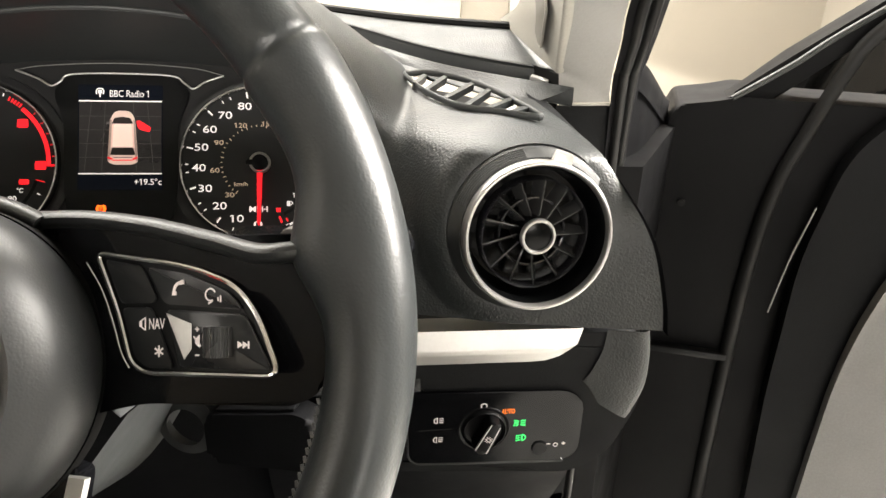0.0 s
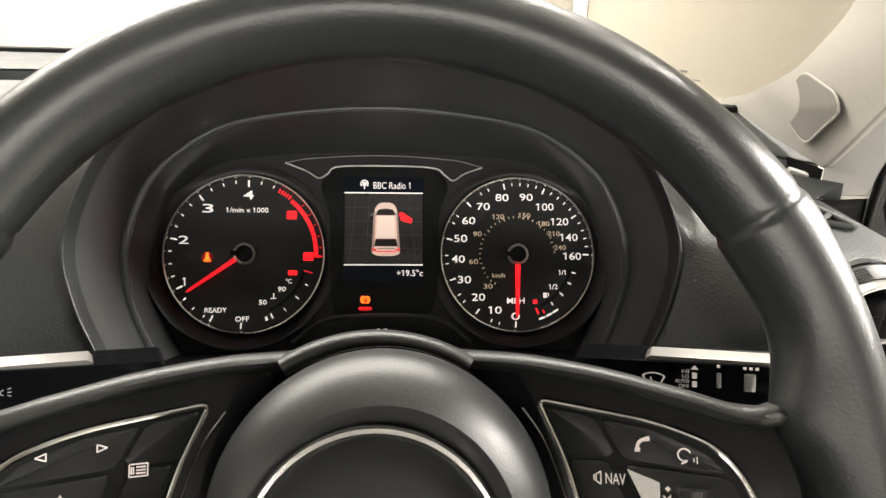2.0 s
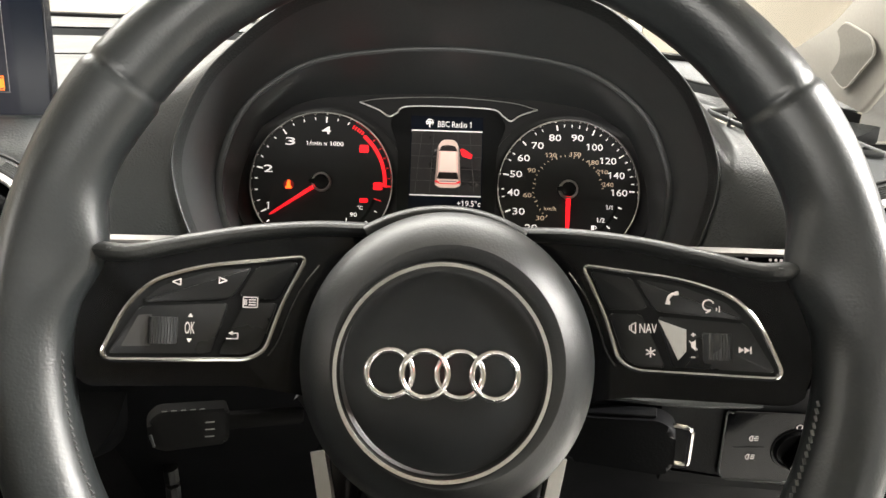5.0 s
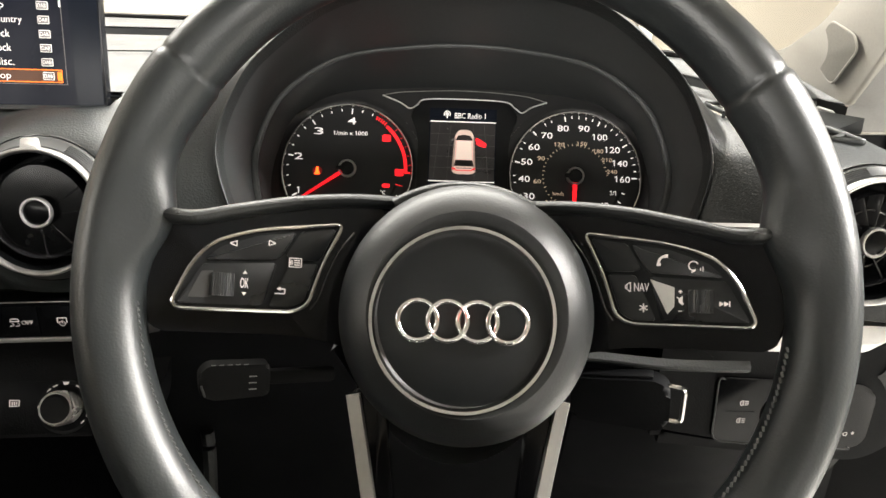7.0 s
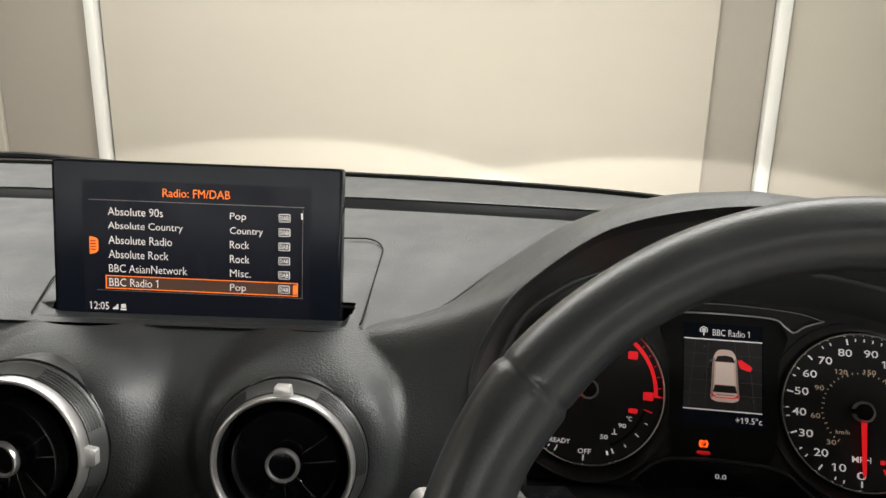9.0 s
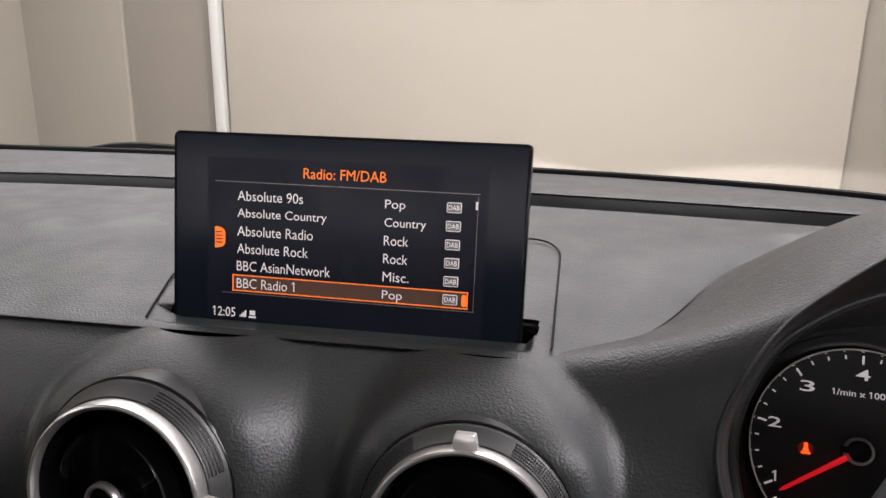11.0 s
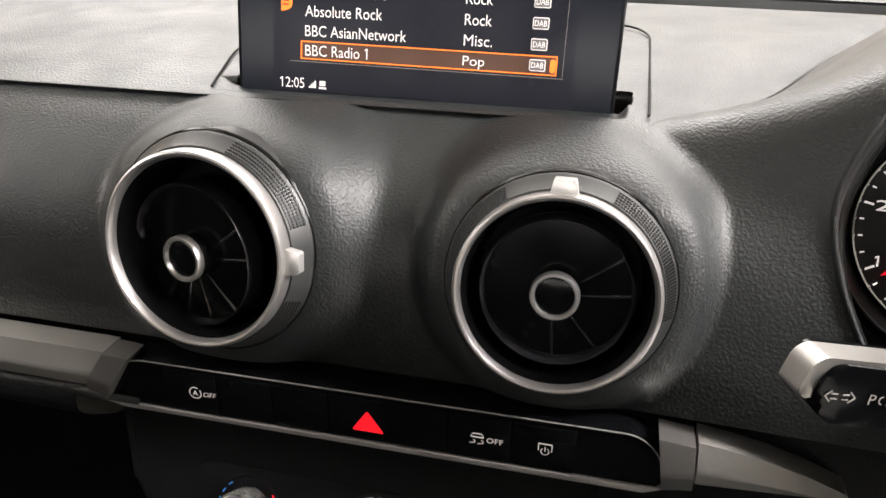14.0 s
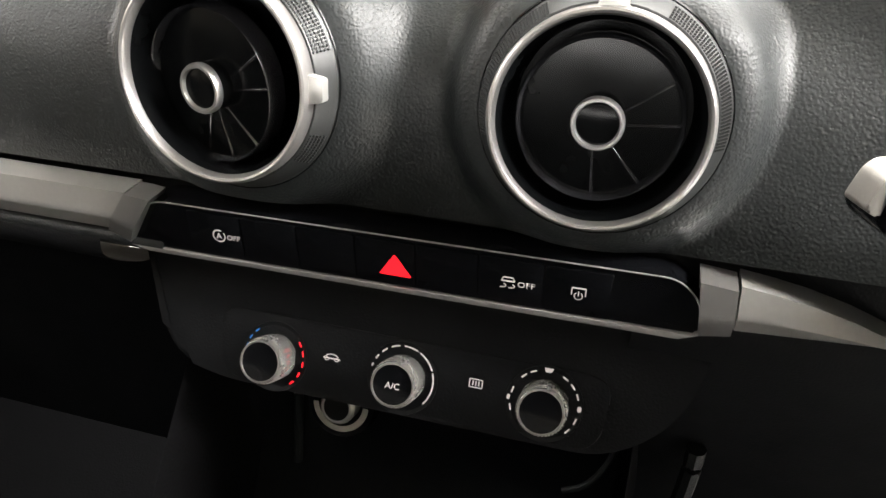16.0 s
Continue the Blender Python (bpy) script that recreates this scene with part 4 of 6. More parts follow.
for s, px, py in (("30", -58, -62), ("60", -86, -14), ("90", -78, 40), ("120", -37, 74), ("150", 15, 77), ("180", 53, 61), ("210", 73, 41), ("240", 85, 14)):
    write(s, AMBERPRINT, speedo, width=0.0023 * len(s) + 0.0020, height=0.0036, at=(px * K, py * K, 0.0006), **NUM)
write("MPH", WHITE, speedo, width=0.0130, height=0.0042, at=(-4 * K, -90 * K, 0.0006), bold=0.008)
write("km/h", AMBERPRINT, speedo, width=0.0095, height=0.0030, at=(-37 * K, -41 * K, 0.0006), bold=0.008)
write("1/1", WHITE, speedo, width=0.0052, height=0.0036, at=(88 * K, -35 * K, 0.0006), bold=0.01)
write("1/2", WHITE, speedo, width=0.0066, height=0.0036, at=(70 * K, -63 * K, 0.0006), bold=0.01)
sp = []
for k in range(41):
    a = 268 - k * 6.7
    big = k % 5 == 0
    if a > -2:
        sp.append((a, 0.0044 if big else 0.0023, 0.0011 if big else 0.0008))
ticks(speedo, [q for i, q in enumerate(sp) if i % 5 == 0 or i % 5 in (2, 3) or i > 24], 0.0535, WHITE)
ticks(speedo, [(232 - i * 7.6, 0.0022 if i % 4 == 0 else 0.0013, 0.0006) for i in range(31)], 0.0285, AMBERPRINT, "inner_scale")
ticks(speedo, [(-18, 0.0030, 0.001), (-29, 0.0030, 0.001), (-42, 0.0036, 0.001), (-55, 0.0026, 0.0008)], 0.0455, WHITE)
part("fuel_reserve_bar", merge(*[arc2(0, 0, 0.0500, a, a + 5.4, 0.0014, 0.0006, 4) for a in (-72, -65.5, -59)]), WHITE, speedo, smooth=0)
part("fuel_red_mark", merge(prism([(0.0113, -0.0362), (0.0143, -0.0362), (0.0143, -0.0333), (0.0113, -0.0333)], 0.0005, 0.0009), bar2(0.0135, -0.0395, 0.0152, -0.0440, 0.0012, 0.0005), bar2(0.0185, -0.0408, 0.0196, -0.0432, 0.0009, 0.0005)), RED, speedo, smooth=0)
part("fuel_pump_mark", merge(prism([(-0.0014, -0.0018), (0.0010, -0.0018), (0.0010, 0.0018), (-0.0014, 0.0018)], 0.0005, 0.0009), arc2(0.0014, 0.0003, 0.0012, -80, 90, 0.0006, 0.0005, 8)), WHITE, speedo, smooth=0).matrix_local = Matrix.Translation((0.0204, -0.0300, 0))
part("gauge_arc", arc2(0, 0, 0.0412, -66, -16, 0.0022, 0.0004), SATINBLACK, speedo, smooth=0)
needle(speedo, -0.0010, -0.0468, 0.0040)
dial_cup(speedo, 315)

display = part("display", prism([(-0.0285, -0.0196), (0.0300, -0.0196), (0.0300, 0.0570), (-0.0285, 0.0570)], 0.0008, 0.0016), SCREEN, cluster, "driver display with a car drawing")
part("display_field", flat([(-0.0275, -0.0075), (0.0292, -0.0075), (0.0292, 0.0445), (-0.0275, 0.0445)], 0.0018), material("display_field_grey", (0.014, 0.0125, 0.013), 0.3, emit=0.45, mottle=0.3), display, smooth=0)
part("display_grid", merge(*[bar2(-0.0275, y, 0.0292, y, 0.00035, 0.0019, 0.0001) for y in (0.004, 0.014, 0.024, 0.034)], *[bar2(x, -0.0075, x * 0.8, 0.0445, 0.00035, 0.0019, 0.0001) for x in (-0.024, -0.012, 0.012, 0.024)]), material("display_grid_line", (0.05, 0.045, 0.045), 0.4, emit=0.4, mottle=0.1), display, smooth=0)
for y in (0.0450, -0.0078):
    part("display_rule", bar2(-0.0278, y, 0.0294, y, 0.0009, 0.0018), WHITE, display, smooth=0)
write("BBC Radio 1", WHITE, display, width=0.0270, height=0.0050, at=(0.0068, 0.0506, 0.0018))
write("+19.5°c", WHITE, display, width=0.0190, height=0.0047, at=(0.0198, -0.0136, 0.0018), bold=0.006)
part("aerial_mark", merge(bar2(-0.0133, 0.0478, -0.0133, 0.0505, 0.0009, 0.0018), lathe([(0.0, 0.0021), (0.0016, 0.0021)], 12, (-0.0133, 0.0517, 0)), arc2(-0.0133, 0.0517, 0.0026, -40, 220, 0.0008, 0.0018)), WHITE, display, smooth=0)
CX, CY = 0.0012, 0.0185
part("car_drawing", prism(rounded([(CX - 0.0092, CY - 0.0178), (CX - 0.0050, CY - 0.0198), (CX + 0.0078, CY - 0.0198), (CX + 0.0118, CY - 0.0178), (CX + 0.0108, CY - 0.0040), (CX + 0.0098, CY + 0.0130), (CX + 0.0066, CY + 0.0194), (CX - 0.0042, CY + 0.0194), (CX - 0.0076, CY + 0.0130), (CX - 0.0084, CY - 0.0040)], 0.0035), 0.0018, 0.0022), CARWHITE, display, smooth=0)
part("car_drawing_flank", merge(prism([(CX - 0.0092, CY - 0.0176), (CX - 0.0074, CY - 0.0165), (CX - 0.0062, CY + 0.0128), (CX - 0.0076, CY + 0.0128), (CX - 0.0084, CY - 0.0040)], 0.0022, 0.0023), prism([(CX + 0.0118, CY - 0.0176), (CX + 0.0100, CY - 0.0165), (CX + 0.0086, CY + 0.0128), (CX + 0.0098, CY + 0.0128), (CX + 0.0108, CY - 0.0040)], 0.0022, 0.0023)), material("screen_car_flank", (0.33, 0.24, 0.20), 0.4, emit=0.5, mottle=0.05), display, smooth=0)
part("car_drawing_roof", prism(rounded([(CX - 0.0058, CY - 0.0068), (CX + 0.0084, CY - 0.0068), (CX + 0.0072, CY + 0.0096), (CX - 0.0050, CY + 0.0096)], 0.0012), 0.0022, 0.0024), material("screen_car_roof", (0.74, 0.58, 0.50), 0.4, emit=0.68, mottle=0.03), display, smooth=0)
part("car_drawing_glazing", merge(prism(rounded([(CX - 0.0064, CY + 0.0100), (CX + 0.0086, CY + 0.0100), (CX + 0.0064, CY + 0.0142), (CX + 0.0010, CY + 0.0150), (CX - 0.0044, CY + 0.0142)], 0.001), 0.0022, 0.0024),
                                  prism(rounded([(CX - 0.0074, CY - 0.0128), (CX + 0.0100, CY - 0.0128), (CX + 0.0088, CY - 0.0074), (CX - 0.0062, CY - 0.0074)], 0.001), 0.0022, 0.0024)), CARGLASS, display, smooth=0)
part("car_drawing_mirror", prism(rounded([(CX - 0.0102, CY + 0.0094), (CX - 0.0076, CY + 0.0100), (CX - 0.0076, CY + 0.0114), (CX - 0.0098, CY + 0.0114)], 0.0005), 0.0020, 0.0024), SCREENGREY, display, smooth=0)
part("car_drawing_bumper", bar2(CX - 0.0052, CY - 0.0146, CX + 0.0080, CY - 0.0146, 0.0005, 0.0024), SCREENGREY, display, smooth=0)
part("car_drawing_lamp", merge(bar2(CX - 0.0088, CY - 0.0146, CX - 0.0056, CY - 0.0160, 0.0014, 0.0025), bar2(CX + 0.0114, CY - 0.0146, CX + 0.0084, CY - 0.0160, 0.0014, 0.0025), bar2(CX - 0.0056, CY - 0.0166, CX + 0.0084, CY - 0.0166, 0.0007, 0.0025)), REDDIM, display, smooth=0)
part("open_door_drawing", prism(rounded([(CX + 0.0106, CY + 0.0118), (CX + 0.0128, CY + 0.0124), (CX + 0.0208, CY + 0.0072), (CX + 0.0196, CY + 0.0040), (CX + 0.0122, CY + 0.0062)], 0.0012), 0.0020, 0.0024), RED, display, smooth=0)
arch = [(-0.0705, 0.0665), (-0.055, 0.0605), (-0.0465, 0.0555), (-0.040, 0.0585), (-0.033, 0.0638), (0.0, 0.0650), (0.0365, 0.0638), (0.0455, 0.0585), (0.052, 0.0545), (0.060, 0.0595), (0.0735, 0.0645)]
part("trim_arch", sweep([(p.x, p.y, 0.003) for p in catmull([(x, y, 0) for x, y in arch], 60)], disc(0.0007, 8)), ALU, cluster, "thin satin trim line")
part("trim_arch", sweep([(p.x, p.y, 0.003) for p in catmull([(-0.0705, 0.0665, 0), (-0.05, 0.0700, 0), (0.0, 0.0725, 0), (0.05, 0.0698, 0), (0.0735, 0.0645, 0)], 40)], disc(0.0004, 6)), PILLARDARK, cluster)
# Red glow below the warning lamp, painted as a self-lit bar.
part("lamp_lens", prism(rounded([(-0.0172, -0.0398), (-0.0074, -0.0398), (-0.0080, -0.0382), (-0.0166, -0.0382)], 0.0008), 0.0012, 0.0016), material("dim_red_glow", (0.8, 0.012, 0.014), 0.4, emit=0.7, mottle=0.02), cluster, "red lamp glow painted as a lit bar", smooth=0)
lamp = part("parking_brake_lamp", merge(arc2(0, 0, 0.0030, 120, 240, 0.0008, 0.0016), arc2(0, 0, 0.0030, -60, 60, 0.0008, 0.0016), arc2(0, 0, 0.0021, 0, 360, 0.0007, 0.0016)), WARN, cluster, "amber parking brake warning light", smooth=0)
lamp.matrix_local = Matrix.Translation((-0.0123, -0.0330, 0))
# Pool of red light under the lamp, painted as a glowing oval.
part("lamp_window", flat([(0.0052 * math.cos(radians(a)), -0.0066 + 0.0014 * math.sin(radians(a))) for a in range(0, 360, 12)], 0.0010), material("red_lamp_spill", (0.9, 0.012, 0.014), 0.4, emit=0.5, mottle=0.02), lamp, "red lamp spill painted as a lit oval", smooth=0)
glow = bpy.data.lights.new("red_lamp_light", "POINT")
glow.energy, glow.color, glow.shadow_soft_size = 0.0007, (1.0, 0.03, 0.03), 0.003
new("red_lamp_light", glow).matrix_world = lamp.matrix_world @ pose(0, -0.0075, 0.0060)
part("lamp_letter", lettering("P", height=0.0024, bold=0.01, at=(0, 0, 0.0017)), WARN, lamp, smooth=0)
write("0.0", WHITE, cluster, width=0.0080, height=0.0034, at=(0.0, -0.0555, 0.002), bold=0.004)
part("trip_window", prism(rounded([(-0.052, -0.0715), (0.052, -0.0715), (0.060, -0.0610), (0.044, -0.0490), (0.020, -0.0455), (-0.020, -0.0455), (-0.044, -0.0490), (-0.060, -0.0610)], 0.008), -0.001, 0.0012), GLOSS, cluster, smooth=0)
part("trip_ridge", sweep(catmull([(-0.064, -0.0635, 0.002), (-0.044, -0.0486, 0.002), (-0.020, -0.0446, 0.002), (0.020, -0.0446, 0.002), (0.044, -0.0486, 0.002), (0.064, -0.0635, 0.002)], 50), disc(0.0014, 10, 0.0026)), HOODIN, cluster, "rounded ridge over the trip window")

# ---- steering wheel ----
wheel = thing("steering_wheel", WHEEL, "black leather three-spoke steering wheel with satin trim", "steering wheel")
RC, RV, RW = 0.1730, 0.0186, -0.0145


def rim_section(phi):
    """Half-widths of the rim round its circle: thicker grips below the seams, small nicks at the seams."""
    a, b = 0.0156, 0.0182
    d = abs(phi - 90)
    if d > 54:
        a += 0.0012
    for s in (35.5, 144.5):
        k = abs(phi - s)
        nick = math.exp(-(k / 0.55) ** 2)
        a, b = a - 0.0012 * nick, b - 0.0012 * nick
    for s in (38, 142):
        a += 0.0018 * math.exp(-((phi - s + (3 if s < 90 else -3)) / 12) ** 2)
    inner = 0.0
    for s in (10, 170, 370):
        inner += 0.0105 * math.exp(-((phi - s) / 7.5) ** 2)
    return a, b, inner


def build_rim():
    bm, rings, n, k = bmesh.new(), [], 720, 28
    for i in range(n):
        phi = 360 * i / n
        a, b, inn = rim_section(phi)
        c, s = math.cos(radians(phi)), math.sin(radians(phi))
        row = []
        for j in range(k):
            t = 2 * math.pi * j / k
            rr = RC + a * math.cos(t) - (inn * max(0, -math.cos(t)) ** 1.5)
            row.append(bm.verts.new((0.0009 + rr * c, RV + rr * s, RW + b * math.sin(t) * (1 - 0.12 * max(0, -math.cos(t))))))
        rings.append(row)
    for i in range(n):
        p, q = rings[i], rings[(i + 1) % n]
        for j in range(k):
            bm.faces.new((p[j], p[(j + 1) % k], q[(j + 1) % k], q[j]))
    return bm


rim = part("rim", build_rim(), LEATHER, wheel, "smooth black leather rim", smooth=60)
stitches = []
for i in range(150):
    phi = 186 + i * 1.1
    if 250 < phi < 290:
        continue
    c, s = math.cos(radians(phi)), math.sin(radians(phi))
    stitches.append(box(0.0012, 0.0024, 0.0009, ((RC - 0.0166) * c, RV + (RC - 0.0166) * s, RW + 0.005), turn=pose(0, 0, 0, 0, 0, phi + 25)))
tagged(part("stitching", merge(*stitches), STITCH, rim, smooth=0), kind="stuff")


def spoke_w(x, y):
    return -0.053 + (min(abs(x), 0.1405) - 0.058) * 0.52 - 0.5 * max(0.0, abs(x) - 0.1405)


PANEL = [(0.0645, 0.0480), (0.1055, 0.0412), (0.1240, 0.0338), (0.1325, 0.0225), (0.1405, 0.0005), (0.0865, 0.0005), (0.0800, 0.0045), (0.0740, 0.0255)]
SPOKE = [(0.030, 0.0632), (0.060, 0.0618), (0.088, 0.0572), (0.114, 0.0505), (0.134, 0.0440), (0.152, 0.0480), (0.158, 0.030), (0.158, -0.004), (0.148, -0.0105), (0.085, -0.0115), (0.050, -0.020), (0.030, -0.020)]
for side in (1, -1):
    mir = lambda pts: [(side * x, y) for x, y in pts]
    spoke = part("spoke", prism(mir(rounded(SPOKE, 0.008)), -0.016, -0.0012, 0.002, 2, spoke_w), GLOSS, wheel, "gloss black spoke")
    top = [(side * p.x, p.y, spoke_w(p.x, p.y) + 0.0005) for p in catmull([(0.034, 0.0634, 0), (0.06, 0.0620, 0), (0.088, 0.0574, 0), (0.114, 0.0505, 0), (0.134, 0.0450, 0), (0.154, 0.047, 0)], 40)]
    part("spoke_leather", sweep([(x, y, z - 0.0040) for x, y, z in top], disc(0.0040, 16, 0.0078)), TRIMLEATHER, spoke, "stitched leather edge")
    st = [box(0.0016, 0.0007, 0.0012, (p[0], p[1] + 0.0012, p[2] + 0.0031)) for p in top[3:34]]
    tagged(part("stitching", merge(*st), STITCH, spoke, smooth=0), kind="stuff")
    part("spoke_accent", sweep([(side * p.x, p.y, spoke_w(p.x, p.y) + 0.0004) for p in catmull([(0.0592, 0.0442, 0), (0.0665, 0.0330, 0), (0.0715, 0.0205, 0), (0.0752, 0.0085, 0), (0.0790, 0.0020, 0)], 24)], disc(0.0006, 8)), BRIGHT, spoke, "thin chrome line beside the hub")
    frame_pts = mir(rounded(PANEL, [0.004, 0.012, 0.014, 0.012, 0.006, 0.006, 0.006, 0.006], 5))
    part("switch_frame", sweep([(x, y, spoke_w(x, y) + 0.0012) for x, y in frame_pts], disc(0.0011, 8), True), BRIGHT, spoke, "bright chrome switch frame")
    part("switch_base", prism(frame_pts, -0.004, 0.0, 0.0, 2, spoke_w), SATINBLACK, spoke)
    keys = {"upper": [(0.0870, 0.0415), (0.1040, 0.0385), (0.1205, 0.0315), (0.1270, 0.0245), (0.0955, 0.0270), (0.0935, 0.0290)],
            "corner": [(0.0680, 0.0452), (0.0850, 0.0420), (0.0915, 0.0290), (0.0890, 0.0275), (0.0755, 0.0275)],
            "block": [(0.0760, 0.0258), (0.0890, 0.0258), (0.0985, 0.0025), (0.0875, 0.0025), (0.0820, 0.0060)],
            "roller": [(0.0955, 0.0250), (0.1275, 0.0228), (0.1375, 0.0030), (0.1010, 0.0030)]}
    for pts in keys.values():
        part("key", prism(mir(rounded(pts, 0.002)), -0.001, 0.0014, 0.0007, 2, spoke_w), KEYBLACK, spoke)
    rx = 0.1172 if side > 0 else 0.1190
    roll = lathe([(0.0, -0.0056), (0.0052, -0.0056), (0.0056, -0.005), (0.0056, 0.005), (0.0052, 0.0056), (0.0, 0.0056)], 36)
    bmesh.ops.transform(roll, matrix=pose(side * rx, 0.0128, spoke_w(rx, 0) + 0.0006, 90, 0, 0), verts=roll.verts)
    roller = part("roller", roll, ROLLERBLACK, spoke, "ribbed black roller")
    ribs = [box(0.0009, 0.0112, 0.0009, turn=pose(side * rx, 0.0128, spoke_w(rx, 0) + 0.0006, 0, a, 0) @ Matrix.Translation((0, 0, 0.0057))) for a in range(-80, 81, 11)]
    part("rib", merge(*ribs), ROLLERBLACK, roller, smooth=0)
    # Facet reflections are put into the colour: bright on the right, dim on the left.
    well = [(0.0955, 0.0235), (0.1060, 0.0195), (0.1060, 0.0100), (0.1030, 0.0060)] if side > 0 else [(0.1232, 0.0195), (0.1277, 0.0190), (0.1329, 0.0060), (0.1232, 0.0062)]
    part("roller_facet", prism(mir(well), 0.001, 0.0017, 0.0, 2, spoke_w), ALU if side > 0 else FACET, spoke, "facet beside the roller, its reflection put into the colour", smooth=0)


def on_spoke(text=None, mesh=None, x=0, y=0, **k):
    lift = spoke_w(x, y) + 0.0018
    tilt = math.degrees(math.atan(0.52)) * (1 if x < 0 else -1)
    me = lettering(text, **k) if text else mesh
    ob = part("symbol", me, PRINT, wheel, smooth=0)
    ob.matrix_local = pose(x, y, lift, 0, tilt, 0) @ Matrix.Scale(0.93, 4)


on_spoke("NAV", None, 0.0915, 0.0195, width=0.0082, height=0.0045, bold=0.008)
on_spoke("OK", None, -0.1092, 0.0140, width=0.0045, height=0.0056, bold=0.008)
on_spoke(None, merge(bar2(-0.0008, -0.0014, -0.0008, 0.0014, 0.0005), bar2(-0.0008, 0.0014, 0.0012, 0.0026, 0.0005), bar2(-0.0008, -0.0014, 0.0012, -0.0026, 0.0005), bar2(0.0012, -0.0026, 0.0012, 0.0026, 0.0005), bar2(-0.0016, -0.0012, -0.0016, 0.0012, 0.0005)), 0.0856, 0.0195)
on_spoke(None, merge(*[bar2(-0.0024 * math.cos(radians(a)), -0.0024 * math.sin(radians(a)), 0.0024 * math.cos(radians(a)), 0.0024 * math.sin(radians(a)), 0.0007) for a in (90, 30, 150)]), 0.0925, 0.0090)
on_spoke(None, merge(arc2(0.0018, -0.0018, 0.0036, 80, 190, 0.0014), prism([(0.0012, 0.0008), (0.0032, 0.0012), (0.0030, 0.0030), (0.0014, 0.0028)], 0, 0.0003), prism([(-0.0030, -0.0034), (-0.0008, -0.0034), (-0.0006, -0.0018), (-0.0026, -0.0016)], 0, 0.0003)), 0.1005, 0.0335)
on_spoke(None, merge(arc2(0, 0.0004, 0.0024, 20, 300, 0.0007), bar2(0.0008, -0.0022, -0.0012, -0.0032, 0.0007), *[bar2(0.0036 + 0.0012 * i, -0.0022 - 0.0006 * i, 0.0036 + 0.0012 * i, -0.0006 + 0.0006 * i, 0.0005) for i in range(2)]), 0.1140, 0.0300)
on_spoke(None, merge(bar2(-0.001, 0.0048, 0.001, 0.0048, 0.0006), bar2(0, 0.0038, 0, 0.0058, 0.0006), bar2(-0.001, -0.0056, 0.001, -0.0056, 0.0006), prism([(-0.0009, -0.0008), (0.0011, -0.0026), (0.0011, 0.0026), (-0.0009, 0.0008)], 0, 0.0003), bar2(-0.0018, 0.002, 0.0018, -0.002, 0.0005)), 0.1085, 0.0130)
on_spoke(None, merge(prism([(-0.0026, -0.0014), (-0.0002, 0), (-0.0026, 0.0014)], 0, 0.0003), prism([(-0.0002, -0.0014), (0.0022, 0), (-0.0002, 0.0014)], 0, 0.0003), bar2(0.0025, -0.0015, 0.0025, 0.0015, 0.0006)), 0.1268, 0.0118)
tri = lambda f: merge(bar2(-0.0018 * f, -0.0014, 0.0018 * f, 0.0, 0.0005), bar2(-0.0018 * f, 0.0014, 0.0018 * f, 0.0, 0.0005), bar2(-0.0018 * f, -0.0016, -0.0018 * f, 0.0016, 0.0005))
on_spoke(None, tri(-1), -0.1150, 0.0335)
on_spoke(None, tri(1), -0.0978, 0.0350)
on_spoke(None, merge(bar2(-0.0034, -0.0024, 0.0034, -0.0024, 0.0005), bar2(-0.0034, 0.0024, 0.0034, 0.0024, 0.0005), bar2(-0.0034, -0.0024, -0.0034, 0.0024, 0.0005), bar2(0.0034, -0.0024, 0.0034, 0.0024, 0.0005), *[bar2(-0.0008, y, 0.0026, y, 0.0006) for y in (-0.0012, 0, 0.0012)], bar2(-0.0026, -0.0014, -0.0026, 0.0014, 0.0006), bar2(-0.0018, -0.0014, -0.0018, 0.0014, 0.0004)), -0.0868, 0.0258)
on_spoke(None, merge(bar2(-0.0030, -0.0014, 0.0024, -0.0014, 0.0006), bar2(0.0024, -0.0014, 0.0024, 0.0012, 0.0006), bar2(-0.0004, 0.0012, 0.0024, 0.0012, 0.0006), prism([(-0.0022, 0.0012), (0.0, 0.0002), (0.0, 0.0024)], 0, 0.0003)), -0.0930, 0.0108)
on_spoke(None, merge(prism([(-0.0012, 0), (0.0012, 0), (0, 0.0018)], 0, 0.0003)), -0.1092, 0.0186)
on_spoke(None, merge(prism([(-0.0012, 0), (0, -0.0018), (0.0012, 0)], 0, 0.0003)), -0.1092, 0.0094)

hub = part("airbag_cover", lathe([(0.056, -0.075), (0.0625, -0.062), (0.0650, -0.046), (0.0650, -0.034), (0.0627, -0.0208), (0.0565, -0.0130), (0.0510, -0.0086), (0.0480, -0.0068), (0.0466, -0.0074), (0.0430, -0.0100), (0.0395, -0.0135)], 110), AIRBAG, wheel, "domed black airbag cover")
hub.matrix_local = Matrix.Translation((0.0022, 0.0025, 0)) @ Matrix.Diagonal((1, 1.025, 1, 1))
BADGE = Matrix.Translation((-0.0022, -0.0026, 0)) @ Matrix.Diagonal((1, 0.9756, 1, 1))
part("badge_ring", lathe([(0.0452, -0.012), (0.0452, -0.0072), (0.0444, -0.0058), (0.0428, -0.0058), (0.0418, -0.0074), (0.0417, -0.012)], 110), BRIGHT, hub, "bright chrome ring").matrix_local = BADGE
part("badge_disc", lathe([(0.0418, -0.0105), (0.0400, -0.0098), (0.030, -0.0084), (0.015, -0.0074), (0.0, -0.0072)], 90), BADGEDISC, hub).matrix_local = BADGE
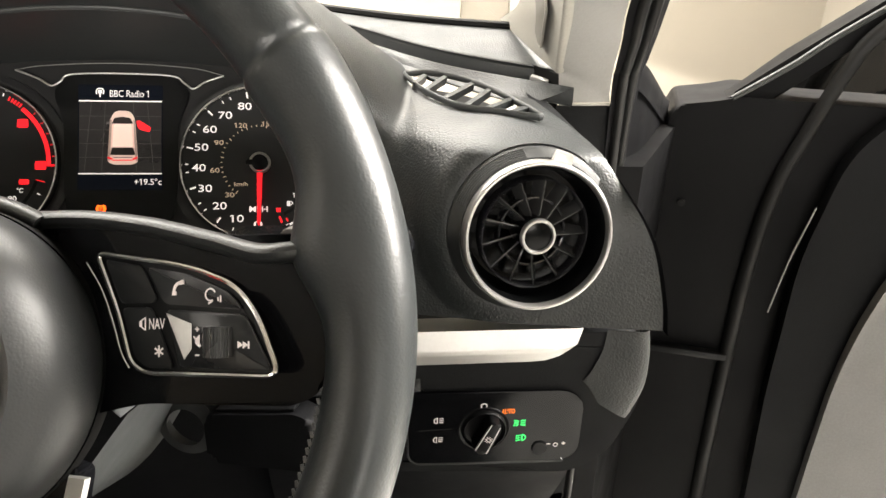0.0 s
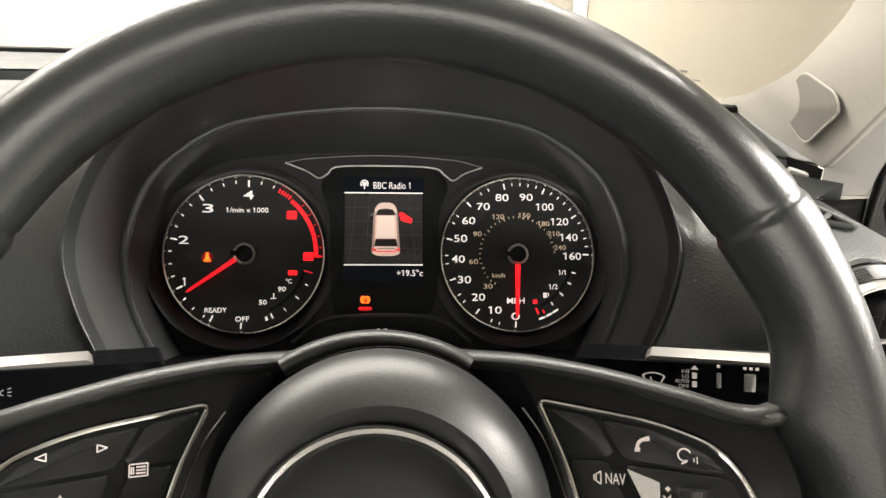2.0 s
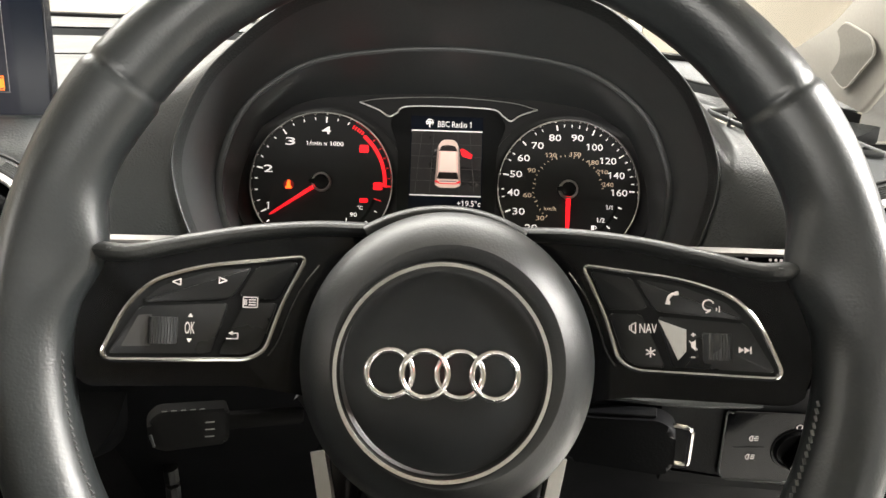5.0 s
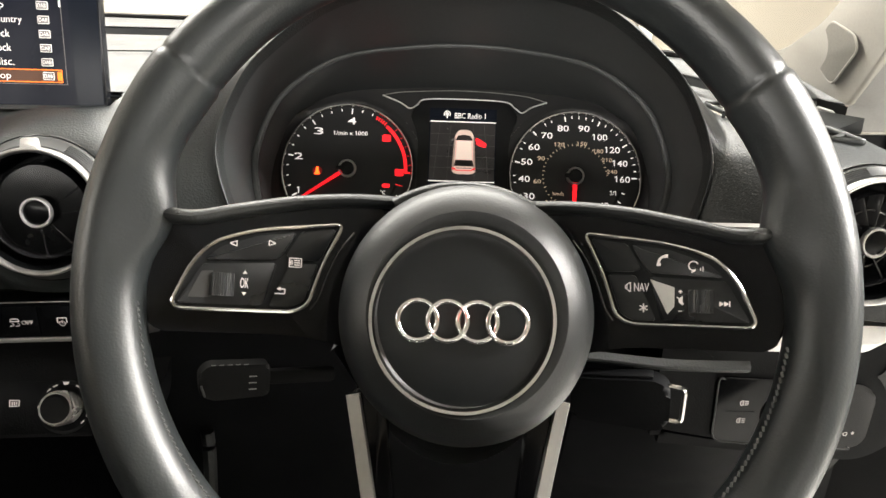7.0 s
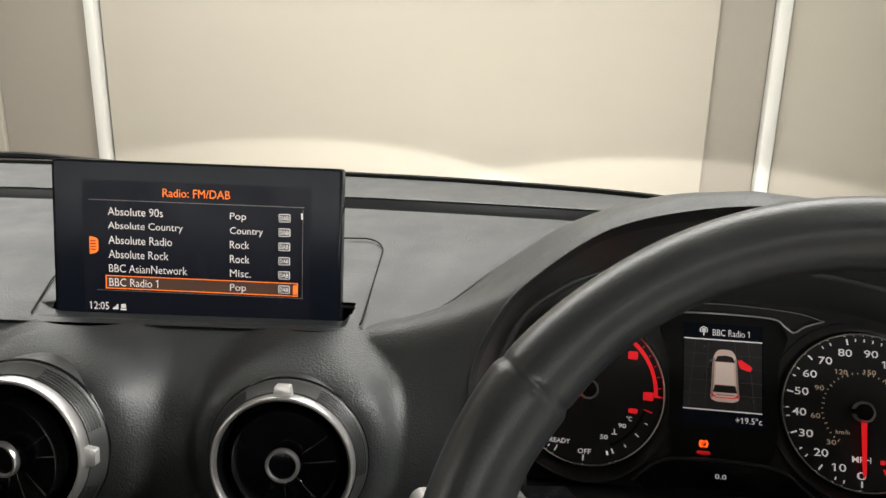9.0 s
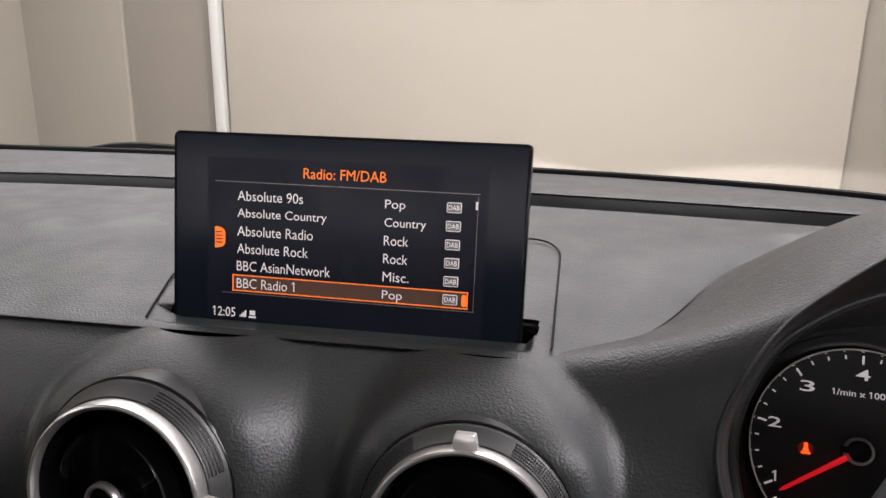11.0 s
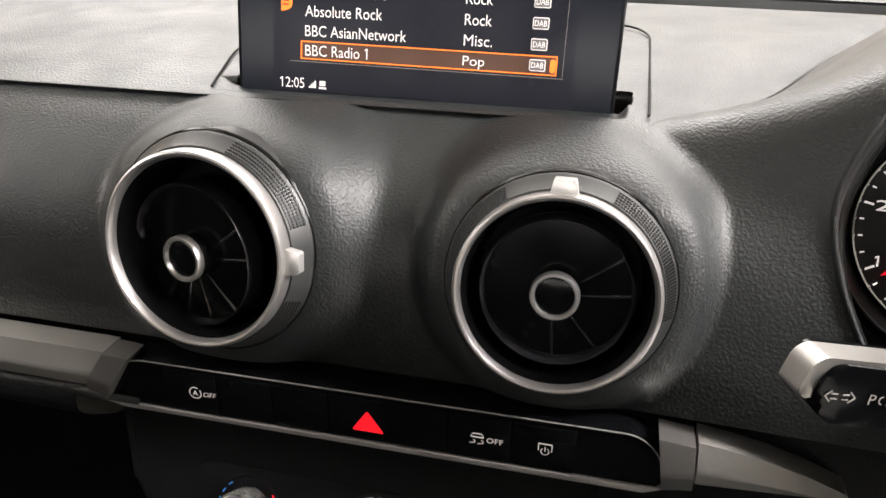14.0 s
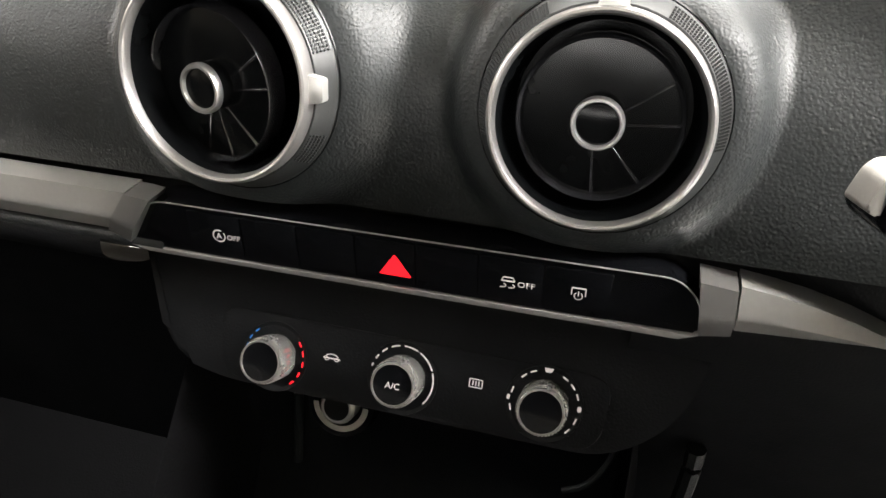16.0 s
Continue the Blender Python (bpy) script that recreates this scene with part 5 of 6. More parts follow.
for i, cx in enumerate((-0.0212, -0.0071, 0.0071, 0.0212)):
    bm = sweep([(cx + 0.0093 * math.cos(radians(a)), -0.001 + 0.0093 * math.sin(radians(a)), -0.0055 + 0.0005 * (i % 2)) for a in range(0, 360, 6)], disc(0.0014, 10), True)
    part("badge_ring_shape", bm, BRIGHT, hub, "chrome ring shape").matrix_local = BADGE
emboss = part("embossed_lettering", lettering("AIRBAG", width=0.0245, height=0.0038, bold=0.006), AIRBAG, hub, smooth=0)
emboss.matrix_local = pose(-0.0022, -0.0515, -0.0081, 32, 0, 0)
bridge = [(0.0718 * math.cos(radians(a)), 0.0718 * math.sin(radians(a)), -0.0610) for a in range(58, 123, 2)]
part("hub_bridge", sweep(bridge, disc(0.0044, 16, 0.0075)), TRIMLEATHER, wheel, "black leather bridge over the airbag cover")
part("bridge_line", sweep([(x * 0.958, y * 0.958, z + 0.0062) for x, y, z in bridge], disc(0.0009, 6)), SATINBLACK, wheel)
part("horn_gap", lathe([(0.0640, -0.05), (0.0655, -0.047), (0.0655, -0.06)], 90), RUBBER, hub)
for side in (1, -1):
    low = part("lower_spoke", prism([(side * x, y) for x, y in rounded([(0.040, -0.035), (0.058, -0.040), (0.044, -0.145), (0.026, -0.150)], 0.004)], -0.068, -0.055, 0.003), GLOSS, wheel)
    part("spoke_trim", sweep([(side * p.x, p.y, -0.0535) for p in catmull([(0.056, -0.042, 0), (0.050, -0.072, 0), (0.043, -0.11, 0), (0.038, -0.148, 0)], 16)], [(-0.0042, -0.002), (0.0042, -0.002), (0.0032, 0.002), (-0.0032, 0.002)]), ALU, low, "satin silver spoke trim")
part("boss", lathe([(0.05, -0.13), (0.052, -0.07), (0.0, -0.068)], 60), HOODIN, wheel)

# ---- column stalks and key ----
STALKSILVER = material("dull_satin_silver", (0.30, 0.29, 0.275), 0.35, 0.7, mottle=0.04)


def stalk(name, m, length, tall, f, label, tip):
    st = thing(name, m, label, "control stalk")
    hl, ht = length / 2, tall / 2
    part("arm", prism(rounded([(-hl * f, -ht * 0.7), (hl * 0.82 * f, -ht), (hl * f, -ht * 0.35), (hl * 0.9 * f, ht), (-hl * f, ht * 0.8)], [0.002, 0.006, 0.006, 0.005, 0.002]), -0.016, 0.004, 0.003, 3), GLOSS, st)
    part("silver_edge", prism(rounded([(-hl * 0.32 * f, ht * 0.80), (hl * 0.80 * f, ht * 0.70), (hl * (0.84 + 0.14 * tip) * f, ht * (0.72 - 1.02 * tip)), (hl * (0.88 + 0.20 * tip) * f, ht * (0.76 - 0.91 * tip)), (hl * (0.90 + 0.13 * tip) * f, ht * 0.8), (hl * (0.86 + 0.09 * tip) * f, ht + 0.0012), (-hl * 0.27 * f, ht + 0.0010)], [0.001, 0.003, 0.001, 0.002, 0.003, 0.003, 0.001]), -0.010, 0.0022, 0.001), STALKSILVER, st, "satin silver upper edge")
    return st


wiper = stalk("wiper_stalk", pose(0.152, 0.1145, -0.0005, 84, 0, -26) @ pose(-0.006, -0.0015, 0, 0, 0, 9), 0.100, 0.020, 1, "gloss black wiper stalk with silver edge behind the wheel", 0)
for i, w in enumerate(("HI", "LO", "AUTO", "OFF", "1x")):
    write(w, PRINT, wiper, width=0.0016 * len(w), height=0.0018, at=(0.0055 - 0.0008 * len(w), 0.0050 - 0.0026 * i, 0.0045))
part("scale_mark", merge(bar2(0.0080, 0.0045, 0.0080, 0.0015, 0.0022, 0.0042), bar2(0.0080, 0.0, 0.0080, -0.0030, 0.0022, 0.0042), prism([(0.0062, 0.0062), (0.0098, 0.0062), (0.0080, 0.0082)], 0.0042, 0.0046), bar2(0.0066, -0.0075, 0.0094, -0.0075, 0.001, 0.0042)), PRINT, wiper, smooth=0)
part("screen_mark", merge(arc2(-0.0110, -0.0060, 0.0090, 55, 125, 0.0007, 0.0042), bar2(-0.0162, 0.0014, -0.0132, -0.0046, 0.0007, 0.0042), bar2(-0.0058, 0.0014, -0.0088, -0.0046, 0.0007, 0.0042), bar2(-0.0132, -0.0046, -0.0088, -0.0046, 0.0007, 0.0042), bar2(-0.011, -0.0046, -0.0125, 0.0005, 0.0006, 0.0042)), PRINT, wiper, smooth=0)
part("thumb_slider", merge(box(0.0050, 0.0085, 0.0022, (0.0325, 0.0015, 0.0045), 0.0006), box(0.0020, 0.0075, 0.0016, (0.0190, 0.0015, 0.0043), 0.0004)), ALU, wiper, "silver thumb slider")
part("dot_row", merge(*[bar2(0.0295 + 0.0026 * i, 0.0085, 0.0309 + 0.0026 * i, 0.0085, 0.0012, 0.0042) for i in range(3)], bar2(0.0180, 0.0085, 0.0194, 0.0085, 0.0012, 0.0042)), PRINT, wiper, smooth=0)
MARK = material("grey_stalk_print", (0.35, 0.33, 0.31), 0.5, mottle=0.05)
turn = stalk("indicator_stalk", pose(-0.158, 0.131, -0.0075, 84, 0, 24) @ pose(0.004, -0.0045, 0, 0, 0, -8), 0.095, 0.022, -1, "gloss black indicator stalk with silver edge behind the wheel", 1)
part("arrow_mark", merge(*[m for sx in (1, -1) for m in (bar2(-0.030 + sx * 0.0012, 0.0012, -0.030 + sx * 0.0042, 0.0012, 0.0006, 0.0042), bar2(-0.030 + sx * 0.0012, -0.0012, -0.030 + sx * 0.0042, -0.0012, 0.0006, 0.0042), bar2(-0.030 + sx * 0.0042, 0.0026, -0.030 + sx * 0.0070, 0, 0.0006, 0.0042), bar2(-0.030 + sx * 0.0042, -0.0026, -0.030 + sx * 0.0070, 0, 0.0006, 0.0042))]), MARK, turn, smooth=0).matrix_local = Matrix.Translation((-0.0155, 0, 0.001)) @ Matrix.Diagonal((0.75, 0.75, 0.8, 1.0))
part("parking_mark", lettering("P", height=0.005, at=(-0.0150, 0, 0.0045)), MARK, turn, smooth=0).matrix_local = Matrix.Translation((-0.0155, 0, 0.001)) @ Matrix.Diagonal((0.75, 0.75, 0.8, 1.0))
part("light_mark", merge(arc2(-0.0100, 0, 0.0018, 90, 270, 0.0006, 0.0042), bar2(-0.0080, 0.002, -0.0060, 0.0028, 0.0005, 0.0042), bar2(-0.0080, 0, -0.0058, 0, 0.0005, 0.0042), bar2(-0.0080, -0.002, -0.0060, -0.0028, 0.0005, 0.0042)), MARK, turn, smooth=0).matrix_local = Matrix.Translation((-0.0155, 0, 0.001)) @ Matrix.Diagonal((0.75, 0.75, 0.8, 1.0))
part("tip_mark", merge(bar2(0.016, 0.0135, 0.020, 0.0135, 0.001, 0.0032), bar2(0.025, 0.0135, 0.028, 0.0135, 0.001, 0.0032)), SATINBLACK, turn, smooth=0)
cruise = thing("cruise_stalk", pose(-0.1390, 0.088, -0.0945, 75, 8, 22) @ Matrix.Scale(0.82, 4), "plastic cruise control stalk below the indicator, darkened for shade", "control stalk")
# Black rubber colour stands in for the darkness the stalk lies in.
part("arm", prism(rounded([(-0.026, -0.009), (-0.016, -0.014), (0.026, -0.012), (0.026, 0.013), (-0.02, 0.013), (-0.027, 0.006)], 0.004), -0.016, 0.003, 0.003, 3), RUBBER, cruise)
part("stem", box(0.06, 0.012, 0.010, (0.050, 0.0, -0.010), 0.003), RUBBER, cruise)
part("edge_mark", merge(*[bar2(-0.018 + 0.006 * i, 0.0128, -0.0145 + 0.006 * i, 0.0128, 0.0016, 0.0022) for i in range(5)]), PILLARDARK, cruise, smooth=0)
part("thumb_mark", merge(bar2(0.010, 0.004, 0.016, 0.004, 0.0008, 0.0032), bar2(0.010, -0.001, 0.016, -0.001, 0.0008, 0.0032), bar2(0.010, -0.006, 0.016, -0.006, 0.0008, 0.0032)), PILLARDARK, cruise, smooth=0)
part("end_button", box(0.0018, 0.009, 0.004, (-0.0235, -0.006, 0.003), 0.0006, pose(0, 0, 0, 0, 0, 18)), HOODIN, cruise)
key = thing("car_key", pose(0.1180, 0.1250, -0.1215, 84, -4, -16) @ Matrix.Scale(1.18, 4), "black folding key with silver loop in the ignition", "key")
part("fob", prism(rounded([(-0.032, -0.015), (0.018, -0.016), (0.024, -0.012), (0.024, 0.010), (0.016, 0.015), (-0.032, 0.011)], 0.005), -0.012, 0.003, 0.003, 3), SOFT_LOW, key)
part("loop", sweep([(x, y, -0.004) for x, y in rounded([(0.022, -0.012), (0.031, -0.012), (0.032, 0.009), (0.022, 0.010)], 0.003)], disc(0.0016, 8), True), BRIGHT, key, "bright metal key loop")
part("fob_top", box(0.040, 0.002, 0.010, (-0.006, 0.0142, -0.004), 0.0008, pose(0, 0, 0, 0, 0, 5)), SATINBLACK, key)
part("ignition_lock", lathe([(0.016, -0.01), (0.016, 0.0), (0.010, 0.002)], 30, (-0.045, 0, -0.004)), HOODIN, key)

# ---- pop-up screen ----
SCREENPOSE = CONSOLE @ pose(0.0, 0.0955, -0.1125, -8, 0, -0.6)
mmi = thing("navigation_screen", SCREENPOSE, "slim black pop-up screen showing a radio station list", "screen")
part("housing", prism(rounded([(-0.1075, -0.066), (0.1075, -0.066), (0.1075, 0.0565), (-0.1075, 0.0565)], 0.003), -0.010, 0.0, 0.0012), material("screen_bezel_black", (0.006, 0.0065, 0.008), 0.2, mottle=0.03, spec=0.12), mmi)
part("glass", prism(rounded([(-0.1055, -0.064), (0.1055, -0.064), (0.1055, 0.0548), (-0.1055, 0.0548)], 0.002), 0.0, 0.0006), SCREEN, mmi, "glossy dark screen glass")
picture = part("picture", flat([(-0.0850, -0.0560), (0.0845, -0.0560), (0.0845, 0.0420), (-0.0850, 0.0420)], 0.0008), SCREENBLUE, mmi, smooth=0)
write("Radio: FM/DAB", ORANGE, picture, width=0.0500, height=0.0062, at=(0.0004, 0.0345, 0.0011))
rows = (("Absolute 90s", 0.0412, "Pop"), ("Absolute Country", 0.0560, "Country"), ("Absolute Radio", 0.0478, "Rock"), ("Absolute Rock", 0.0450, "Rock"), ("BBC AsianNetwork", 0.0590, "Misc."), ("BBC Radio 1", 0.0370, "Pop"))
STEP = 0.01056
SELY = 0.0194 - 5 * STEP
part("selection_bar", flat([(-0.0680, SELY - 0.0046), (0.0755, SELY - 0.0046), (0.0755, SELY + 0.0048), (-0.0680, SELY + 0.0048)], 0.0010), ORANGEDIM, picture, smooth=0)
part("selected_frame", merge(bar2(-0.0680, SELY - 0.0046, 0.0755, SELY - 0.0046, 0.0006, 0.0012), bar2(-0.0680, SELY + 0.0048, 0.0755, SELY + 0.0048, 0.0006, 0.0012), bar2(-0.0680, SELY - 0.0050, -0.0680, SELY + 0.0052, 0.0006, 0.0012), bar2(0.0755, SELY - 0.0050, 0.0755, SELY + 0.0052, 0.0006, 0.0012)), ORANGE, picture, "orange frame round the selected station", smooth=0)
part("selected_tab", prism(rounded([(0.0722, SELY - 0.0034), (0.0750, SELY - 0.0034), (0.0750, SELY + 0.0034), (0.0722, SELY + 0.0034)], 0.0012), 0.0012, 0.0015), ORANGE, picture, smooth=0)
for i, (name, wd, kind) in enumerate(rows):
    y = 0.0194 - i * STEP
    write(name, SCREENTEXT, picture, width=wd, height=0.0068 if name[-1] == "y" else 0.0060, at=(-0.0657, y - (0.0005 if name[-1] == "y" else 0), 0.0013), align="LEFT")
    write(kind, SCREENTEXT, picture, width={"Pop": 0.0120, "Country": 0.0245, "Rock": 0.0145, "Misc.": 0.0155}[kind], height=0.0066 if kind[-1] in "py" else 0.0057, at=(0.0252, y - (0.0008 if kind[-1] in "py" else 0), 0.0013), align="LEFT")
    icon = part("station_icon", prism(rounded([(0.0612, y - 0.0030), (0.0698, y - 0.0030), (0.0698, y + 0.0030), (0.0612, y + 0.0030)], 0.001), 0.0012, 0.0014), SCREENTEXT, picture, smooth=0)
    part("icon_field", flat([(0.0617, y - 0.0025), (0.0693, y - 0.0025), (0.0693, y + 0.0025), (0.0617, y + 0.0025)], 0.0016), SCREENGREY, icon, smooth=0)
    write("DAB", SCREENTEXT, icon, width=0.0064, height=0.0029, at=(0.0655, y, 0.0018), bold=0.006)
part("screen_rule", merge(bar2(-0.0800, 0.0276, 0.0800, 0.0276, 0.0005, 0.0011), bar2(-0.0750, SELY - 0.0062, 0.0795, SELY - 0.0062, 0.0004, 0.0011), bar2(0.0790, 0.026, 0.0790, SELY - 0.0062, 0.0003, 0.0011)), SCREENGREY, picture, smooth=0)
part("scroll_mark", bar2(0.0784, 0.0234, 0.0784, 0.0188, 0.0013, 0.0013), SCREENTEXT, picture, smooth=0)
part("menu_tab", merge(prism(rounded([(-0.0800, -0.0130), (-0.0752, -0.0118), (-0.0735, -0.0100), (-0.0735, -0.0025), (-0.0752, -0.0006), (-0.0800, 0.0004)], 0.001), 0.0010, 0.0013)), ORANGE, picture, "orange menu tab", smooth=0)
part("menu_lines", merge(*[bar2(-0.0790, -0.0093 + 0.0021 * k, -0.0750, -0.0093 + 0.0021 * k, 0.0007, 0.0015) for k in range(4)]), SCREENBLUE, picture, smooth=0)
write("12:05", SCREENTEXT, picture, width=0.0148, height=0.0058, at=(-0.0812, SELY - 0.0182, 0.0011), align="LEFT", bold=0.002)
part("signal_mark", merge(*[bar2(-0.0630 + 0.0011 * k, SELY - 0.0206, -0.0630 + 0.0011 * k, SELY - 0.0196 + 0.0010 * k, 0.0009, 0.0011) for k in range(4)], bar2(-0.0575, SELY - 0.0204, -0.0530, SELY - 0.0204, 0.0011, 0.0011), prism([(-0.0570, SELY - 0.0192), (-0.0535, SELY - 0.0192), (-0.0535, SELY - 0.0164), (-0.0570, SELY - 0.0164)], 0.0011, 0.0014)), SCREENTEXT, picture, smooth=0)

# ---- centre bar, trim strips ----
bar = thing("switch_bar", CONSOLE @ pose(-0.004, -0.0975, 0.002, 0, 0, 0.5), "long piano-black switch bar with chrome lower edge", "switch bar")
body = rounded([(-0.149, -0.0150), (0.1525, -0.0130), (0.1500, 0.0040), (0.1395, 0.0148), (-0.1280, 0.0138), (-0.1420, 0.0010)], [0.003, 0.003, 0.010, 0.008, 0.010, 0.012])
part("panel", prism(body, -0.02, 0.0, 0.002, 3), GLOSS, bar)
part("upper_edge", sweep([(p[0], p[1], 0.0) for p in body[9:30]], disc(0.0004, 6)), PILLARDARK, bar)
part("lower_edge", prism([(-0.135, -0.0182), (0.1435, -0.0172), (0.152, -0.0135), (-0.148, -0.0152)], -0.01, 0.0015, 0.0008), ALU, bar, "bright satin lower edge")
edges = [-0.1385 + 0.0313 * i for i in range(10)][1:9]
for x0, x1 in zip(edges, edges[1:]):
    part("button", prism(rounded([(x0 + 0.0004, -0.0130), (x1 - 0.0004, -0.0130), (x1 - 0.0004, 0.0118), (x0 + 0.0004, 0.0118)], 0.001), -0.002, 0.0009, 0.0005), GLOSS, bar)
part("hazard_triangle", prism(rounded([(-0.0085, -0.0062), (0.0085, -0.0062), (0.0, 0.0062)], 0.001), 0.0008, 0.0012), RED, bar, "lit red hazard triangle", smooth=0).matrix_local = Matrix.Translation((0.0074, -0.0014, 0))
write("OFF", PRINT, bar, width=0.0078, height=0.0030, at=(-0.0806, -0.0010, 0.0012), skew=0.2, bold=0.006)
write("OFF", PRINT, bar, width=0.0082, height=0.0031, at=(0.0725, -0.0010, 0.0012), bold=0.006)
part("stop_start_mark", merge(arc2(-0.0891, -0.0008, 0.0034, 60, 400, 0.0006, 0.0009)), PRINT, bar, smooth=0)
write("A", PRINT, bar, height=0.0034, at=(-0.0891, -0.0008, 0.0012))
part("skid_mark", merge(bar2(0.0610, 0.0028, 0.0665, 0.0028, 0.0007, 0.0009), bar2(0.0598, 0.0002, 0.0677, 0.0002, 0.0008, 0.0009), bar2(0.0610, 0.0028, 0.0598, 0.0002, 0.0006, 0.0009), bar2(0.0665, 0.0028, 0.0677, 0.0002, 0.0006, 0.0009), arc2(0.0612, -0.0030, 0.0013, -90, 90, 0.0006, 0.0009, 8), arc2(0.0664, -0.0030, 0.0013, -90, 90, 0.0006, 0.0009, 8), bar2(0.0590, -0.0046, 0.0612, -0.0043, 0.0006, 0.0009), bar2(0.0642, -0.0046, 0.0664, -0.0043, 0.0006, 0.0009)), PRINT, bar, smooth=0).matrix_local = Matrix.Translation((0.0638, -0.0010, 0)) @ Matrix.Diagonal((0.8, 0.8, 1.0, 1.0)) @ Matrix.Translation((-0.0638, 0.0010, 0))
part("screen_off_mark", merge(bar2(0.0895, -0.0016, 0.0895, 0.0036, 0.0006, 0.0009), bar2(0.0975, -0.0016, 0.0975, 0.0036, 0.0006, 0.0009), bar2(0.0895, 0.0036, 0.0975, 0.0036, 0.0007, 0.0009), arc2(0.0935, -0.0018, 0.0024, 120, 420, 0.0006, 0.0009), bar2(0.0935, -0.0018, 0.0935, 0.0014, 0.0006, 0.0009)), PRINT, bar, smooth=0).matrix_local = Matrix.Translation((0.0968, -0.0010, 0)) @ Matrix.Diagonal((0.8, 0.8, 1.0, 1.0)) @ Matrix.Translation((-0.0935, 0.0004, 0))

def bulged(ends, z=0.0, bulge=0.0045, n=10):
    """A rounded bar between pairs of upper and lower edge points."""
    bm, rings = bmesh.new(), []
    for (xa, ya), (xb, yb) in ends:
        ring = [bm.verts.new((xa, ya, -0.015))]
        for i in range(n + 1):
            s = i / n
            ring.append(bm.verts.new((xa + (xb - xa) * s, ya + (yb - ya) * s, z + bulge * (0.15 + 0.85 * s / 0.6 if s <= 0.6 else 1.0 - 0.8 * (s - 0.6) / 0.4))))
        rings.append(ring + [bm.verts.new((xb, yb, -0.015))])
    for a, b in zip(rings, rings[1:]):
        for i in range(len(a) - 1):
            bm.faces.new((a[i], a[i + 1], b[i + 1], b[i]))
    bm.faces.new(rings[0])
    bm.faces.new(rings[-1][::-1])
    return bm


def strip(m, ends, label, name="trim_strip", z=0.0):
    t = tagged(part(name, bulged(ends, z), CHROME if name == "trim_end_cap" else ALU), label, "trim strip", "silver dashboard trim strips")
    t.matrix_world = m
    return t
strip(CONSOLE @ Matrix.Translation((0, -0.0945, 0.004)), [((-0.80, 0.0135), (-0.80, -0.0122)), ((-0.1446, 0.0135), (-0.1596, -0.0100))], "brushed silver trim strip on the passenger side")
strip(CONSOLE @ Matrix.Translation((0, -0.0945, 0.006)), [((-0.1440, 0.0134), (-0.1590, -0.0102)), ((-0.1360, 0.0130), (-0.1525, -0.0128)), ((-0.1290, 0.0122), (-0.1465, -0.0155))], "satin silver end cap of the switch bar", "trim_end_cap")
strip(CONSOLE @ Matrix.Translation((0, -0.0930, 0.004)), [((0.1432, 0.0131), (0.1475, -0.0152)), ((0.1510, 0.0124), (0.1530, -0.0140)), ((0.1592, 0.0115), (0.1608, -0.0125))], "satin silver end cap of the switch bar", "trim_end_cap")
strip(CONSOLE @ Matrix.Translation((0, -0.0925, 0.000)), [((0.1607, 0.0113), (0.1622, -0.0123)), ((0.1750, 0.0095), (0.1760, -0.0113)), ((0.1900, 0.0068), (0.1905, -0.0103)), ((0.2080, 0.0020), (0.2085, -0.0090)), ((0.2255, -0.0045), (0.2260, -0.0078))], "tapered satin silver trim beside the column")
strip(DEEP @ pose(0, 0.1425, -0.0760, 90), [((0.16, 0.0105), (0.16, -0.0118)), ((0.270, 0.0103), (0.270, -0.0118)), ((0.284, 0.0102), (0.280, -0.0112)), ((0.294, 0.0101), (0.288, -0.0085)), ((0.301, 0.0100), (0.2945, -0.004))], "brushed silver trim strip beneath the end vent")

# ---- climate panel ----
CLIMATE = CONSOLE @ pose(0.001, -0.1685, 0, -30, 0, 0)
climate = thing("climate_panel", CLIMATE, "black heater control panel with three knurled knobs", "heater controls")
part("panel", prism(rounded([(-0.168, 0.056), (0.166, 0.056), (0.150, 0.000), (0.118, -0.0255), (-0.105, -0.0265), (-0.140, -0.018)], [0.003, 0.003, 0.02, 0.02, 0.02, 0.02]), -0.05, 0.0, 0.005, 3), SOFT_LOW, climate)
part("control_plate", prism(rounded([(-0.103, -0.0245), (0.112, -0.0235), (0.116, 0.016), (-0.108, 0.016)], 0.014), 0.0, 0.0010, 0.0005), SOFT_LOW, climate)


KNOB = material("satin_silver_plastic", (0.58, 0.57, 0.55), 0.28, 0.75, mottle=0.03)


def heater_knob(x, y, label):
    k = thing("heater_knob", CLIMATE @ pose(x, y, 0.0010) @ Matrix.Scale(0.93, 4), label, "control knob", "knurled heater control knobs")
    part("dish", lathe([(0.0222, -0.002), (0.0216, 0.0004), (0.0170, -0.0004), (0.0145, -0.002)], 48), SATINBLACK, k)
    part("grip", lathe([(0.0142, -0.003), (0.0138, 0.004), (0.0133, 0.0165), (0.0128, 0.0185), (0.0116, 0.0192)], 60), KNOB, k, "knurled satin silver grip")
    ribs = [box(0.0007, 0.0009, 0.012, turn=pose(0, 0, 0, 0, 0, a) @ Matrix.Translation((0.01375, 0, 0.0095))) for a in range(0, 360, 8)]
    tagged(part("knurling", merge(*ribs), KNOB, k, smooth=0), kind="stuff")
    part("face", lathe([(0.0120, 0.0188), (0.0110, 0.0186), (0.0, 0.0184)], 48), GLOSS, k, "black knob face")
    part("face_ring", lathe([(0.0128, 0.0184), (0.0125, 0.0196), (0.0117, 0.0196), (0.0114, 0.0184)], 48), CHROME, k)
    return k


